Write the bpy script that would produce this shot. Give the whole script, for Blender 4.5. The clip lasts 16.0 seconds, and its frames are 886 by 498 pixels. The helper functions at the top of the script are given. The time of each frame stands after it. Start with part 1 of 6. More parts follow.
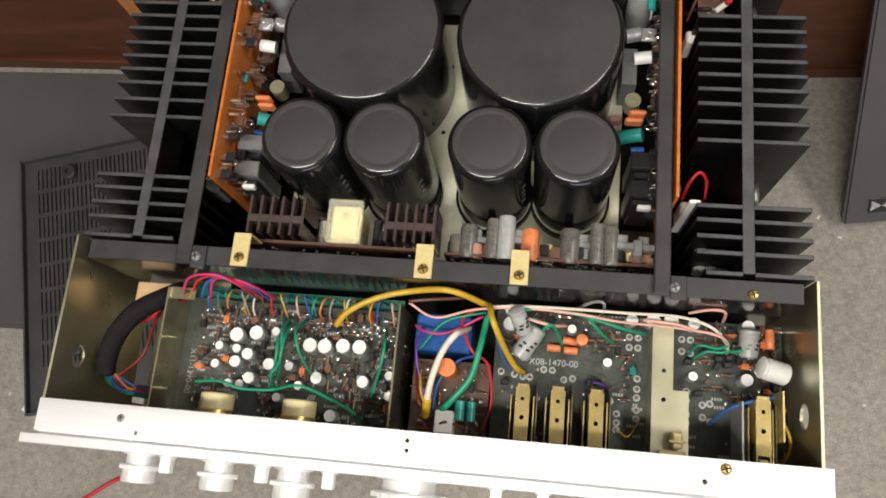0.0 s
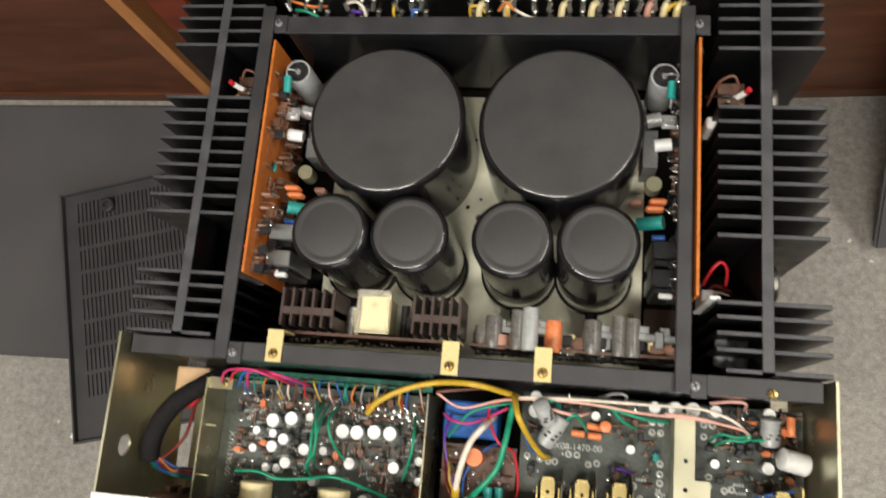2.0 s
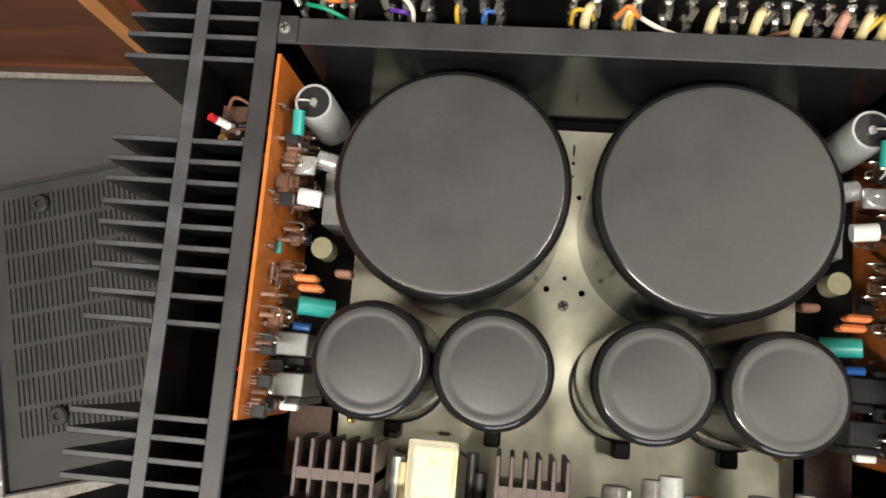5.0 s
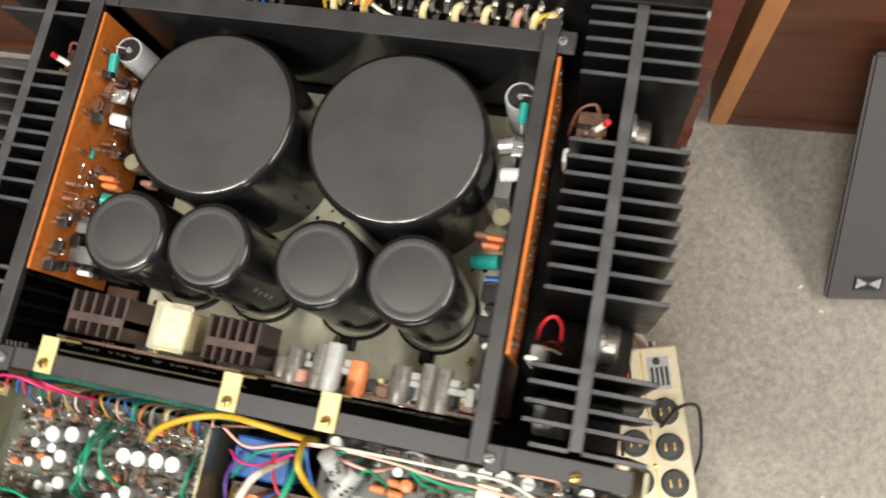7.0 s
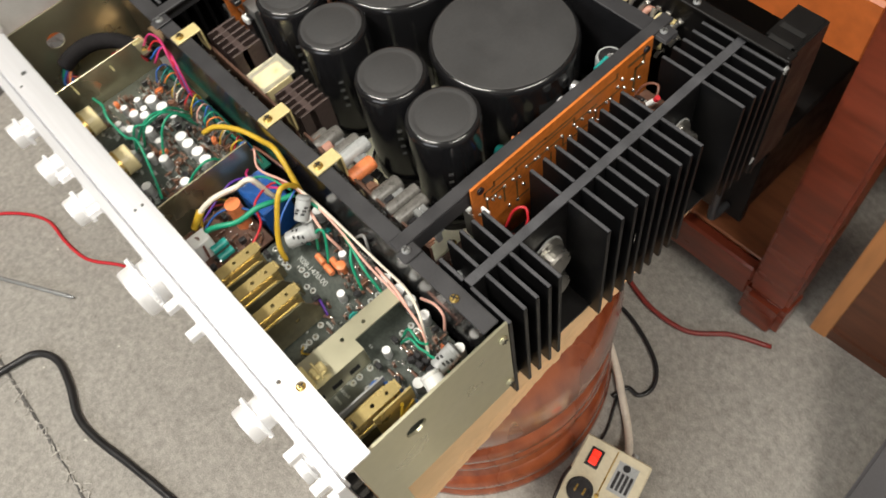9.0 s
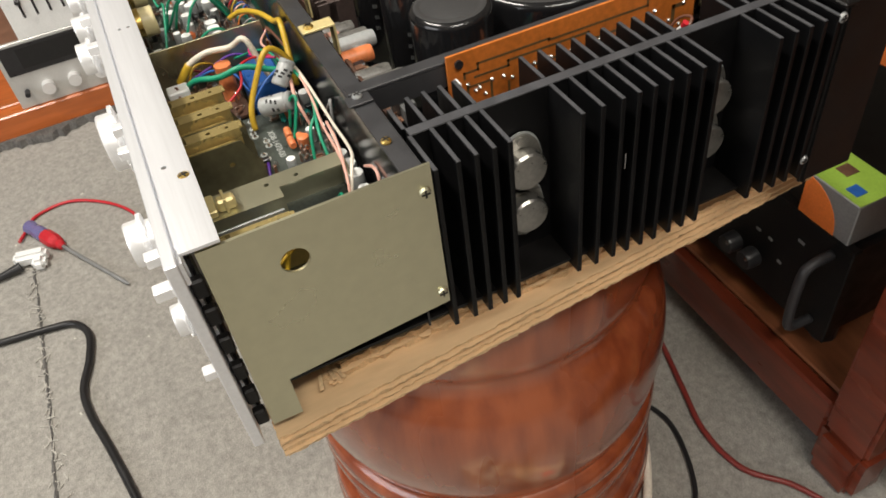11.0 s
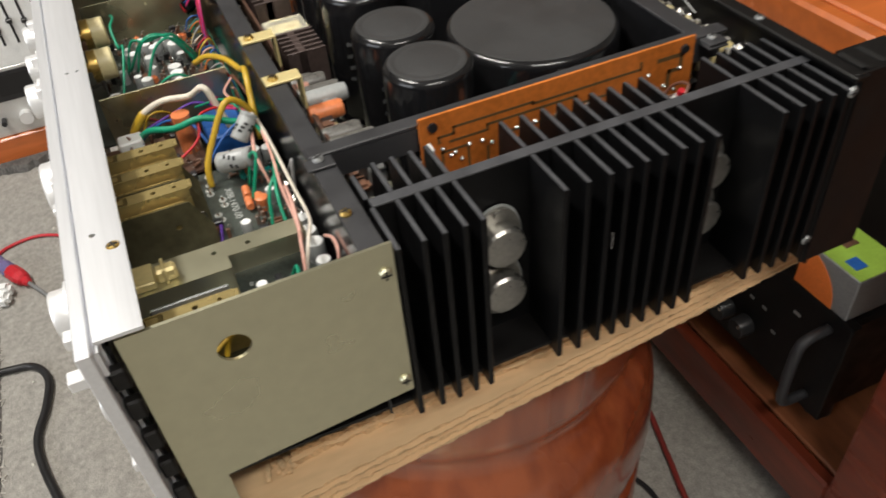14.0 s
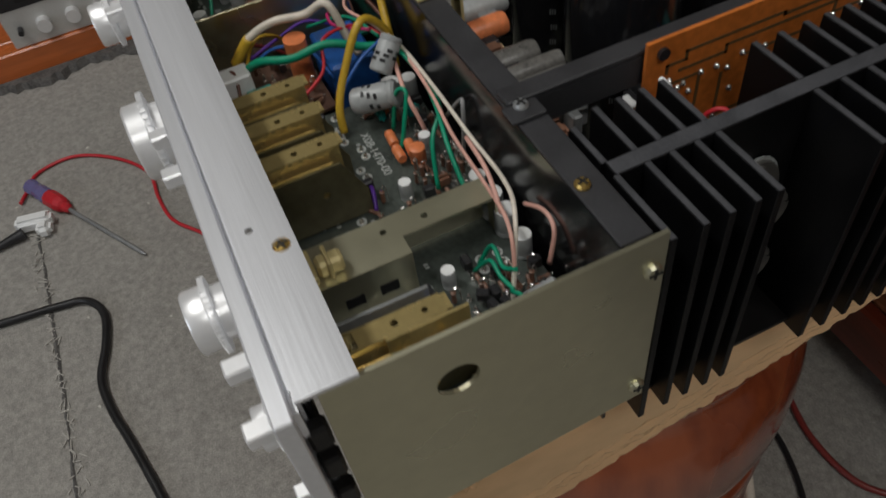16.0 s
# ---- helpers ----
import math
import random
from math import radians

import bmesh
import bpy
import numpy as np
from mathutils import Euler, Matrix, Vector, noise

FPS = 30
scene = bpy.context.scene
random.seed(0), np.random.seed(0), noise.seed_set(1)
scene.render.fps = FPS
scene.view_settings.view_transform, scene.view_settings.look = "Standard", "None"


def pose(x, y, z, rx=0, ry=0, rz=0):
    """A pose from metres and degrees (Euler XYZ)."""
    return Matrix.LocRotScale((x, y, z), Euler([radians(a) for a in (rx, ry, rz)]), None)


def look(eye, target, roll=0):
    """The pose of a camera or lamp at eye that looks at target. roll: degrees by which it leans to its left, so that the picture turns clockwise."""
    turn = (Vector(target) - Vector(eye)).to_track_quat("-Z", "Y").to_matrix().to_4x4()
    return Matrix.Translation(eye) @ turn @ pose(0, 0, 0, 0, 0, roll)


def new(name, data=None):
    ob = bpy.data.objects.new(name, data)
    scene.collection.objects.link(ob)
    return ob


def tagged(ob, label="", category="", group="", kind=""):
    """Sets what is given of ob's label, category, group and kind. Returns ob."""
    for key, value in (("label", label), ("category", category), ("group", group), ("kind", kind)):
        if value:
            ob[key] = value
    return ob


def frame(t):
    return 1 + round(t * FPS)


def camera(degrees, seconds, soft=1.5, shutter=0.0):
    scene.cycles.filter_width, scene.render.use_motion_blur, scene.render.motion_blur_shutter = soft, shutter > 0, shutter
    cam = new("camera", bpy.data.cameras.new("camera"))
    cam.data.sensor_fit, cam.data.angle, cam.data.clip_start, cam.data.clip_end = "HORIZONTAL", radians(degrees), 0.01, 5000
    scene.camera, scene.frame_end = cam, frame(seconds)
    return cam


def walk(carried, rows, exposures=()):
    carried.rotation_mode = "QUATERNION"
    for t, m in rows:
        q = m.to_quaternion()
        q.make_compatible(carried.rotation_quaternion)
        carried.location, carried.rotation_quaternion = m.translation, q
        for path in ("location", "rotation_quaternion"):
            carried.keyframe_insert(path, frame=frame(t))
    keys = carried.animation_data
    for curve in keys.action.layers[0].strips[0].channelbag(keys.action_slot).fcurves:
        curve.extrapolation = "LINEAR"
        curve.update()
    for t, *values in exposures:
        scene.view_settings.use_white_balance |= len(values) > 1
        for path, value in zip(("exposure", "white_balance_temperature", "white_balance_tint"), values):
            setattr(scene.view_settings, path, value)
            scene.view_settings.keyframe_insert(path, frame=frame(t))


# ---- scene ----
cam = camera(59.1, 16.0, 1.7, 0.5)
PATH = [
    (0, (0.061, -0.098, 1.088), (-0.183, 0.41, -0.831), -21.2),
    (0.5, (0.067, -0.078, 1.084), (-0.167, 0.382, -0.849), -24.0),
    (1, (0.079, -0.07, 1.102), (-0.18, 0.376, -0.83), -26.9),
    (1.5, (0.076, -0.064, 1.119), (-0.224, 0.388, -0.806), -29.9),
    (2, (0.063, -0.033, 1.118), (-0.258, 0.405, -0.807), -32.4),
    (2.5, (0.04, -0.009, 1.116), (-0.296, 0.429, -0.807), -32.5),
    (3, (0.015, 0.012, 1.084), (-0.298, 0.415, -0.85), -32.0),
    (3.2, (0.008, 0.028, 1.07), (-0.287, 0.407, -0.871), -32.3),
    (5.3, (-0.026, 0.081, 0.981), (-0.22, 0.391, -0.985), -28.3),
    (5.5, (-0.011, 0.086, 0.982), (-0.215, 0.392, -0.984), -30.4),
    (6, (0.021, 0.079, 0.985), (-0.185, 0.385, -0.98), -30.2),
    (6.5, (0.082, 0.05, 1.02), (-0.172, 0.393, -0.934), -31.2),
    (7, (0.166, 0.017, 1.053), (-0.208, 0.411, -0.872), -33.4),
    (7.5, (0.227, 0.021, 1.058), (-0.23, 0.42, -0.847), -28.4),
    (8, (0.272, -0.002, 1.068), (-0.298, 0.371, -0.813), -24.5),
    (8.5, (0.296, -0.057, 1.058), (-0.401, 0.37, -0.768), -18.3),
    (9, (0.334, -0.095, 1.046), (-0.528, 0.409, -0.687), -13.9),
    (9.5, (0.391, -0.099, 1.008), (-0.634, 0.335, -0.653), -15.5),
    (9.7, (0.409, -0.093, 0.982), (-0.673, 0.337, -0.645), -14.5),
    (11.8, (0.463, -0.081, 0.878), (-0.94, 0.388, -0.468), -6.8),
    (12, (0.462, -0.082, 0.88), (-0.942, 0.379, -0.468), -6.5),
    (12.5, (0.454, -0.081, 0.885), (-0.947, 0.375, -0.468), -5.8),
    (13, (0.447, -0.069, 0.884), (-0.95, 0.401, -0.467), -6.3),
    (13.5, (0.444, -0.042, 0.886), (-0.947, 0.474, -0.456), -6.0),
    (14, (0.425, -0.055, 0.874), (-0.965, 0.468, -0.466), -5.6),
    (14.5, (0.38, -0.086, 0.841), (-0.999, 0.365, -0.536), -6.3),
    (15, (0.348, -0.096, 0.819), (-1.008, 0.296, -0.598), -6.8),
    (15.5, (0.334, -0.09, 0.817), (-0.981, 0.283, -0.643), -8.0),
    (16, (0.315, -0.095, 0.845), (-0.908, 0.3, -0.687), -9.4),
]
# the clip's camera sets its brightness anew as it moves
EXPOSURES = [(0, -0.52, 6500, 10), (1.5, -0.48, 6500, 10), (3, -0.2, 6500, 10), (6, 0.1, 6600, 10), (9, -0.17, 6450, 10), (9.5, -0.28, 6450, 10), (12, -0.25, 6500, 10), (12.5, -0.37, 6500, 10), (13.5, -0.5, 6400, 10), (14, -0.42, 6300, 10), (14.5, -0.55, 6150, 10), (15, -0.92, 6050, 10), (15.5, -1.36, 6000, 10), (16, -1.68, 6000, 10)]
walk(cam, [(t, look(eye, target, roll)) for t, eye, target, roll in PATH], EXPOSURES)

# ---- light ----
world = bpy.data.worlds.new("world")
scene.world = world
world.use_nodes = True
world.node_tree.nodes["Background"].inputs[0].default_value = (0.85, 0.92, 1.0, 1)
world.node_tree.nodes["Background"].inputs[1].default_value = 0.05
scene.view_settings.exposure = 0.0


def area_lamp(name, eye, target, sx, sy, watts, colour):
    d = bpy.data.lights.new(name, "AREA")
    d.shape, d.size, d.size_y, d.energy, d.color = "RECTANGLE", sx, sy, watts, colour
    ob = new(name, d)
    ob.matrix_basis = look(eye, target)
    return ob


# two ceiling fluorescent fittings and a bright shop window behind the camera
area_lamp("ceiling_lamp", (-0.35, -0.75, 2.42), (-0.35, -0.75, 0), 1.2, 0.22, 62, (1.0, 0.94, 0.84))
area_lamp("ceiling_lamp", (1.3, 0.1, 2.42), (1.3, 0.1, 0), 0.22, 1.2, 40, (1.0, 0.94, 0.84))
area_lamp("window_light", (0.6, -2.6, 1.5), (0.1, 0.2, 0.5), 1.8, 1.2, 34, (0.95, 0.97, 1.0))


# ---- materials ----
def mat(name, col, rough=0.5, metal=0.0, var=0.15, s1=40.0, s2=400.0, bump=0.0, bscale=600.0, rvar=0.1, alt=None, altw=0.5,
        spec=0.5, stretch=(1, 1, 1), random=0.0, coat=0.0, trans=0.0, bdist=0.001):
    """A surface with broad and fine colour variation, uneven gloss and fine relief."""
    m = bpy.data.materials.new(name)
    m.use_nodes = True
    nt = m.node_tree
    nd, ln = nt.nodes, nt.links
    b = nd["Principled BSDF"]
    b.inputs["Roughness"].default_value = rough
    b.inputs["Metallic"].default_value = metal
    b.inputs["Specular IOR Level"].default_value = spec
    b.inputs["Coat Weight"].default_value = coat
    b.inputs["Coat Roughness"].default_value = 0.12
    b.inputs["Transmission Weight"].default_value = trans
    tc = nd.new("ShaderNodeTexCoord")
    mp = nd.new("ShaderNodeMapping")
    mp.inputs["Scale"].default_value = stretch
    ln.new(tc.outputs["Object"], mp.inputs[0])

    def noise_tex(s, detail=4.0):
        n = nd.new("ShaderNodeTexNoise")
        n.inputs["Scale"].default_value = s
        n.inputs["Detail"].default_value = detail
        ln.new(mp.outputs[0], n.inputs["Vector"])
        return n
    n1, n2 = noise_tex(s1), noise_tex(s2, 6.0)
    ad = nd.new("ShaderNodeMath"); ad.operation = "ADD"
    ln.new(n1.outputs[0], ad.inputs[0]); ln.new(n2.outputs[0], ad.inputs[1])
    rm = nd.new("ShaderNodeMapRange")
    rm.inputs[1].default_value, rm.inputs[2].default_value = 0.7, 1.3
    ln.new(ad.outputs[0], rm.inputs[0])
    mx = nd.new("ShaderNodeMix"); mx.data_type = "RGBA"
    lo = tuple(c * (1 - var) for c in col)
    hi = alt if alt else tuple(min(1, c * (1 + var)) for c in col)
    mx.inputs[6].default_value = (*lo, 1)
    mx.inputs[7].default_value = (*hi, 1)
    ln.new(rm.outputs[0], mx.inputs[0])
    out = mx.outputs[2]
    if random:
        oi = nd.new("ShaderNodeObjectInfo")
        hs = nd.new("ShaderNodeHueSaturation")
        r2 = nd.new("ShaderNodeMapRange")
        r2.inputs[3].default_value, r2.inputs[4].default_value = 1 - random, 1 + random
        ln.new(oi.outputs["Random"], r2.inputs[0])
        ln.new(r2.outputs[0], hs.inputs["Value"])
        ln.new(out, hs.inputs["Color"])
        out = hs.outputs[0]
    ln.new(out, b.inputs["Base Color"])
    r3 = nd.new("ShaderNodeMapRange")
    r3.inputs[1].default_value, r3.inputs[2].default_value = 0.3, 0.7
    r3.inputs[3].default_value, r3.inputs[4].default_value = max(0.02, rough - rvar), min(1, rough + rvar)
    ln.new(n1.outputs[0], r3.inputs[0])
    ln.new(r3.outputs[0], b.inputs["Roughness"])
    if bump:
        nb = noise_tex(bscale, 3.0)
        bu = nd.new("ShaderNodeBump")
        bu.inputs["Strength"].default_value, bu.inputs["Distance"].default_value = bump, bdist
        ln.new(nb.outputs[0], bu.inputs["Height"])
        ln.new(bu.outputs[0], b.inputs["Normal"])
    return m


M_CARPET = mat("grey_carpet", (0.315, 0.3, 0.272), 0.95, var=0.3, s1=150, s2=520, bump=0.6, bscale=700, spec=0.1, bdist=0.002)
M_CARPET.node_tree.nodes["Principled BSDF"].inputs["Sheen Weight"].default_value = 0.25
M_SEAM = mat("carpet_seam", (0.10, 0.095, 0.09), 0.95, var=0.5, s1=60, s2=300)
M_WALL = mat("wall_paint", (0.34, 0.31, 0.27), 0.8, var=0.06, s1=3, s2=60)
M_CEIL = mat("ceiling_paint", (0.75, 0.74, 0.7), 0.85, var=0.05, s1=3, s2=60)
M_BLACK = mat("black_painted_steel", (0.007, 0.0065, 0.0065), 0.4, spec=0.22, var=0.3, s1=60, s2=900, bump=0.12, bscale=2500)
M_RAIL = mat("dark_grey_paint", (0.034, 0.034, 0.037), 0.45, var=0.2, s1=50, s2=900, bump=0.1, bscale=2500)
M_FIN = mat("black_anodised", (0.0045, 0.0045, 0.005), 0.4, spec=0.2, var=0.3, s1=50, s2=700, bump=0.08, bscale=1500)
# fin tops: the sheen of the overhead lamps is put into this paler grey
M_FINTOP = mat("lit_fin_edge", (0.06, 0.061, 0.067), 0.4, var=0.25, s1=80, s2=900, bump=0.1, bscale=2500)
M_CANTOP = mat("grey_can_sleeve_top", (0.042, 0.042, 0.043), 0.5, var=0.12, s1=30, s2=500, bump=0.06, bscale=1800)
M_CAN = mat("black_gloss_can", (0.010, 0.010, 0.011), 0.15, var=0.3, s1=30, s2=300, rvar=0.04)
M_PLATE = mat("yellow_zinc_plate", (0.56, 0.54, 0.39), 0.36, metal=0.9, var=0.05, s1=18, s2=120, rvar=0.1)
M_BASE = mat("zinc_base_plate", (0.86, 0.85, 0.67), 0.42, metal=0.05, var=0.12, s1=16, s2=140)
M_ALU = mat("brushed_aluminium", (0.80, 0.81, 0.84), 0.38, metal=0.55, var=0.06, s1=20, s2=500, stretch=(0.04, 1, 1), bump=0.06, bscale=900)
M_KNOB = mat("polished_aluminium", (0.9, 0.9, 0.9), 0.34, metal=0.5, var=0.04, s1=30, s2=300, rvar=0.06)
M_ORANGE = mat("orange_board", (0.52, 0.15, 0.025), 0.4, var=0.25, s1=45, s2=300, rvar=0.1)
M_TRACK = mat("dark_board_trace", (0.13, 0.075, 0.03), 0.4, var=0.2)
M_DBOARD = mat("dark_green_board", (0.058, 0.068, 0.06), 0.35, var=0.35, s1=60, s2=500)
M_BBOARD = mat("brown_board", (0.09, 0.045, 0.03), 0.5, var=0.3, s1=60, s2=500)
M_GBOARD = mat("green_board", (0.012, 0.14, 0.095), 0.4, var=0.3, s1=60, s2=500)
M_SILK = mat("white_print", (0.42, 0.44, 0.42), 0.6, var=0.1)
M_WHITE = mat("white_sleeve", (0.82, 0.83, 0.82), 0.35, var=0.06)
M_GSLEEVE = mat("grey_sleeve", (0.36, 0.375, 0.375), 0.35, var=0.15)
M_ALCAP = mat("aluminium_can", (0.62, 0.63, 0.64), 0.3, metal=0.7, var=0.1)
M_NICKEL = mat("dull_nickel", (0.42, 0.41, 0.38), 0.34, metal=0.9, var=0.15, s1=60, s2=500)
M_OLIVEC = mat("olive_component", (0.27, 0.26, 0.17), 0.4, var=0.15)
M_TEAL = mat("teal_component", (0.02, 0.30, 0.27), 0.35, var=0.2)
M_OCOMP = mat("orange_component", (0.72, 0.22, 0.08), 0.4, var=0.2)
M_PINK = mat("pink_coil", (0.48, 0.25, 0.19), 0.5, var=0.2)
M_BROWNC = mat("brown_component", (0.16, 0.08, 0.05), 0.4, var=0.3, random=0.4)
M_BRHS = mat("brown_heat_sink", (0.085, 0.06, 0.055), 0.45, metal=0.3, var=0.2)
M_BLKC = mat("black_component", (0.02, 0.02, 0.022), 0.35, var=0.3)
M_BLUEC = mat("blue_component", (0.02, 0.10, 0.36), 0.35, var=0.2)
M_GREY = mat("grey_steel", (0.32, 0.33, 0.33), 0.4, metal=0.5, var=0.12)
M_SOLDER = mat("solder", (0.72, 0.70, 0.66), 0.22, metal=0.9, var=0.1)
M_BRASS = mat("brass", (0.62, 0.43, 0.13), 0.3, metal=0.85, var=0.15)
M_DULL = mat("dull_grey_sleeve", (0.13, 0.125, 0.115), 0.35, var=0.4, s1=120, s2=600)
M_DIV = mat("yellow_zinc_divider", (0.46, 0.43, 0.29), 0.3, metal=0.9, var=0.1, s1=18, s2=120)
M_OLIVE = mat("dark_olive_zinc", (0.16, 0.145, 0.085), 0.4, metal=0.6, var=0.25, s1=40, s2=200)
# brown of the lower rack shelf, darkened for the shade it lies in
M_SHELF = mat("shaded_brown_shelf_wood", (0.24, 0.085, 0.035), 0.4, var=0.3, s1=10, s2=80, stretch=(0.2, 1, 1))
M_SWITCH = mat("gold_switch_plate", (0.66, 0.52, 0.22), 0.32, metal=0.7, var=0.12)
M_TAB = mat("cream_zinc_tab", (0.74, 0.62, 0.30), 0.4, metal=0.3, var=0.1)
M_RELAY = mat("cream_relay", (0.66, 0.57, 0.32), 0.4, var=0.1)
M_CLEAR = mat("smoked_clear_cover", (0.75, 0.73, 0.62), 0.12, var=0.05, trans=0.75)
M_CARD = mat("cardboard", (0.66, 0.45, 0.25), 0.85, var=0.12, s1=10, s2=200, bump=0.25, bscale=300, stretch=(1, 0.2, 1))
M_CARDE = mat("torn_cardboard_edge", (0.63, 0.44, 0.25), 0.9, var=0.25, s1=120, s2=600, bump=0.35, bscale=900, bdist=0.001)
M_LACQ = mat("red_lacquered_wood", (0.20, 0.032, 0.012), 0.24, var=0.35, s1=9, s2=60, stretch=(1, 1, 0.12), coat=1.0, rvar=0.06, alt=(0.34, 0.085, 0.028))
M_RACK = mat("red_brown_rack_wood", (0.15, 0.028, 0.012), 0.3, var=0.35, s1=10, s2=80, stretch=(0.2, 1, 1), coat=0.3)
M_ORWOOD = mat("orange_varnished_wood", (0.50, 0.13, 0.03), 0.3, var=0.25, s1=8, s2=70, stretch=(1, 0.15, 1), coat=0.3)
M_WALNUT = mat("walnut_veneer", (0.10, 0.035, 0.016), 0.42, var=0.4, s1=7, s2=60, stretch=(0.2, 1, 1))
M_EDGE = mat("light_wood_edge", (0.44, 0.19, 0.065), 0.4, var=0.2, s1=10, s2=80, stretch=(1, 1, 0.15))
M_GRILLE = mat("charcoal_grille_cloth", (0.085, 0.082, 0.084), 0.9, var=0.15, s1=6, s2=900, bump=0.4, bscale=1800, spec=0.15)
M_LID = mat("black_lid", (0.045, 0.045, 0.047), 0.5, var=0.2, s1=20, s2=500, bump=0.1, bscale=2000)
M_CREAM = mat("cream_plastic", (0.62, 0.56, 0.40), 0.5, var=0.1, s1=15, s2=200)
M_SLOT = mat("dark_slot", (0.008, 0.008, 0.008), 0.6, var=0.2)
M_WOODIN = mat("pale_wood", (0.55, 0.36, 0.2), 0.6, var=0.15, s1=30, s2=200)


M_LOOM = mat("black_woven_sleeve", (0.014, 0.013, 0.014), 0.85, var=0.4, s1=200, s2=900, bump=0.5, bscale=1400, spec=0.15)


def emit(name, col, strength):
    m = mat(name, col, 0.3)
    b = m.node_tree.nodes["Principled BSDF"]
    b.inputs["Emission Color"].default_value = (*col, 1)
    b.inputs["Emission Strength"].default_value = strength
    return m


M_REDLIT = emit("lit_red_rocker", (0.85, 0.03, 0.015), 1.2)
WIRE = {}
for n_, c_ in dict(red=(0.5, 0.02, 0.03), green=(0.01, 0.27, 0.15), yellow=(0.56, 0.36, 0.03), white=(0.75, 0.68, 0.58), pink=(0.72, 0.4, 0.33), blue=(0.03, 0.12, 0.42),
                   black=(0.012, 0.012, 0.013), brown=(0.13, 0.05, 0.03), teal=(0.02, 0.2, 0.2), orange=(0.65, 0.2, 0.04), magenta=(0.55, 0.03, 0.16), grey=(0.3, 0.3, 0.3),
                   violet=(0.10, 0.03, 0.3), steel=(0.55, 0.55, 0.55), darkred=(0.2, 0.025, 0.02)).items():
    WIRE[n_] = mat(n_ + "_insulation", c_, 0.4, var=0.15)

# ---- building helpers ----
W = {}
PLACE = [Matrix()]     # where the things of the present group stand
DEEP = [False]         # whether the amplifier's power section is being built
FL = 0.11              # height of the carpet


def on_floor(scale, turn, x, y):
    """The things that follow stand in a group that is turned and set down on the carpet."""
    PLACE[0] = pose(x, y, FL, 0, 0, turn) @ Matrix.Scale(scale, 4)


def power_section(mesh, m):
    """Sets a part of the power section back to its true depth; long parts are lengthened with it."""
    ys = [v.co.y for v in mesh.vertices]
    if m.translation.y < 0.012:
        return m
    m = m.copy()
    m.translation.y = m.translation.y * 1.015 + 0.002
    if max(ys) - min(ys) > 0.12:
        m = m @ Matrix.Diagonal((1, 1.02, 1, 1))
    return m



def thing(name, at, label, category, group="", kind="", rz=0.0):
    """An Empty at a thing's base, whose parts hang under it."""
    e = new(name)
    e.empty_display_size = 0.02
    e.matrix_basis = PLACE[0] @ pose(*at, 0, 0, rz)
    W[e] = e.matrix_basis.copy()
    return tagged(e, label, category, group, kind)


def put(name, mesh, m, parent=None):
    """A mesh object at the world pose m under its parent."""
    ob = new(name, mesh)
    m = PLACE[0] @ m
    if DEEP[0] and (parent is amp or name in ("fin", "power_transistor", "trace", "solder_joint", "push_rivet")):
        m = power_section(mesh, m)
    if parent is not None:
        ob.parent = parent
        ob.matrix_parent_inverse = W[parent].inverted()
    ob.matrix_basis = m
    W[ob] = m.copy()
    return ob


def part(name, bm, material, parent=None, label="", smooth=False, m=None):
    """Links a bmesh, given in world places (or in the frame of m), as one mesh under a thing or part; its origin goes to its middle."""
    base = m or Matrix()
    lo = Vector([min(v.co[i] for v in bm.verts) for i in range(3)])
    hi = Vector([max(v.co[i] for v in bm.verts) for i in range(3)])
    c = (lo + hi) / 2
    c.z = lo.z
    for v in bm.verts:
        v.co -= c
    me = bpy.data.meshes.new(name)
    bmesh.ops.recalc_face_normals(bm, faces=bm.faces)
    if smooth:
        for f in bm.faces:
            f.smooth = True
        for e in bm.edges:
            if len(e.link_faces) == 2 and e.calc_face_angle(0) > 0.7:
                e.smooth = False
    bm.to_mesh(me)
    bm.free()
    for x in (material if isinstance(material, (list, tuple)) else [material]):
        me.materials.append(x)
    ob = put(name, me, base @ Matrix.Translation(c), parent)
    if label:
        tagged(ob, label)
    return ob


def box(bm, x0, x1, y0, y1, z0, z1, bevel=0.0, m=None, mi=0, seg=1):
    tmp = bmesh.new()
    bmesh.ops.create_cube(tmp, size=1)
    for v in tmp.verts:
        v.co = Vector(((x0 + x1) / 2 + v.co.x * (x1 - x0), (y0 + y1) / 2 + v.co.y * (y1 - y0), (z0 + z1) / 2 + v.co.z * (z1 - z0)))
    if bevel:
        bmesh.ops.bevel(tmp, geom=tmp.edges[:], offset=bevel, segments=seg, affect="EDGES")
    return join(bm, tmp, m, mi)


def join(bm, tmp, m=None, mi=0):
    if m is not None:
        tmp.transform(m)
    vs = [bm.verts.new(v.co) for v in tmp.verts]
    tmp.verts.index_update()
    for f in tmp.faces:
        g = bm.faces.new([vs[v.index] for v in f.verts])
        g.material_index = mi if mi else f.material_index
        g.smooth = f.smooth
    tmp.free()
    return bm


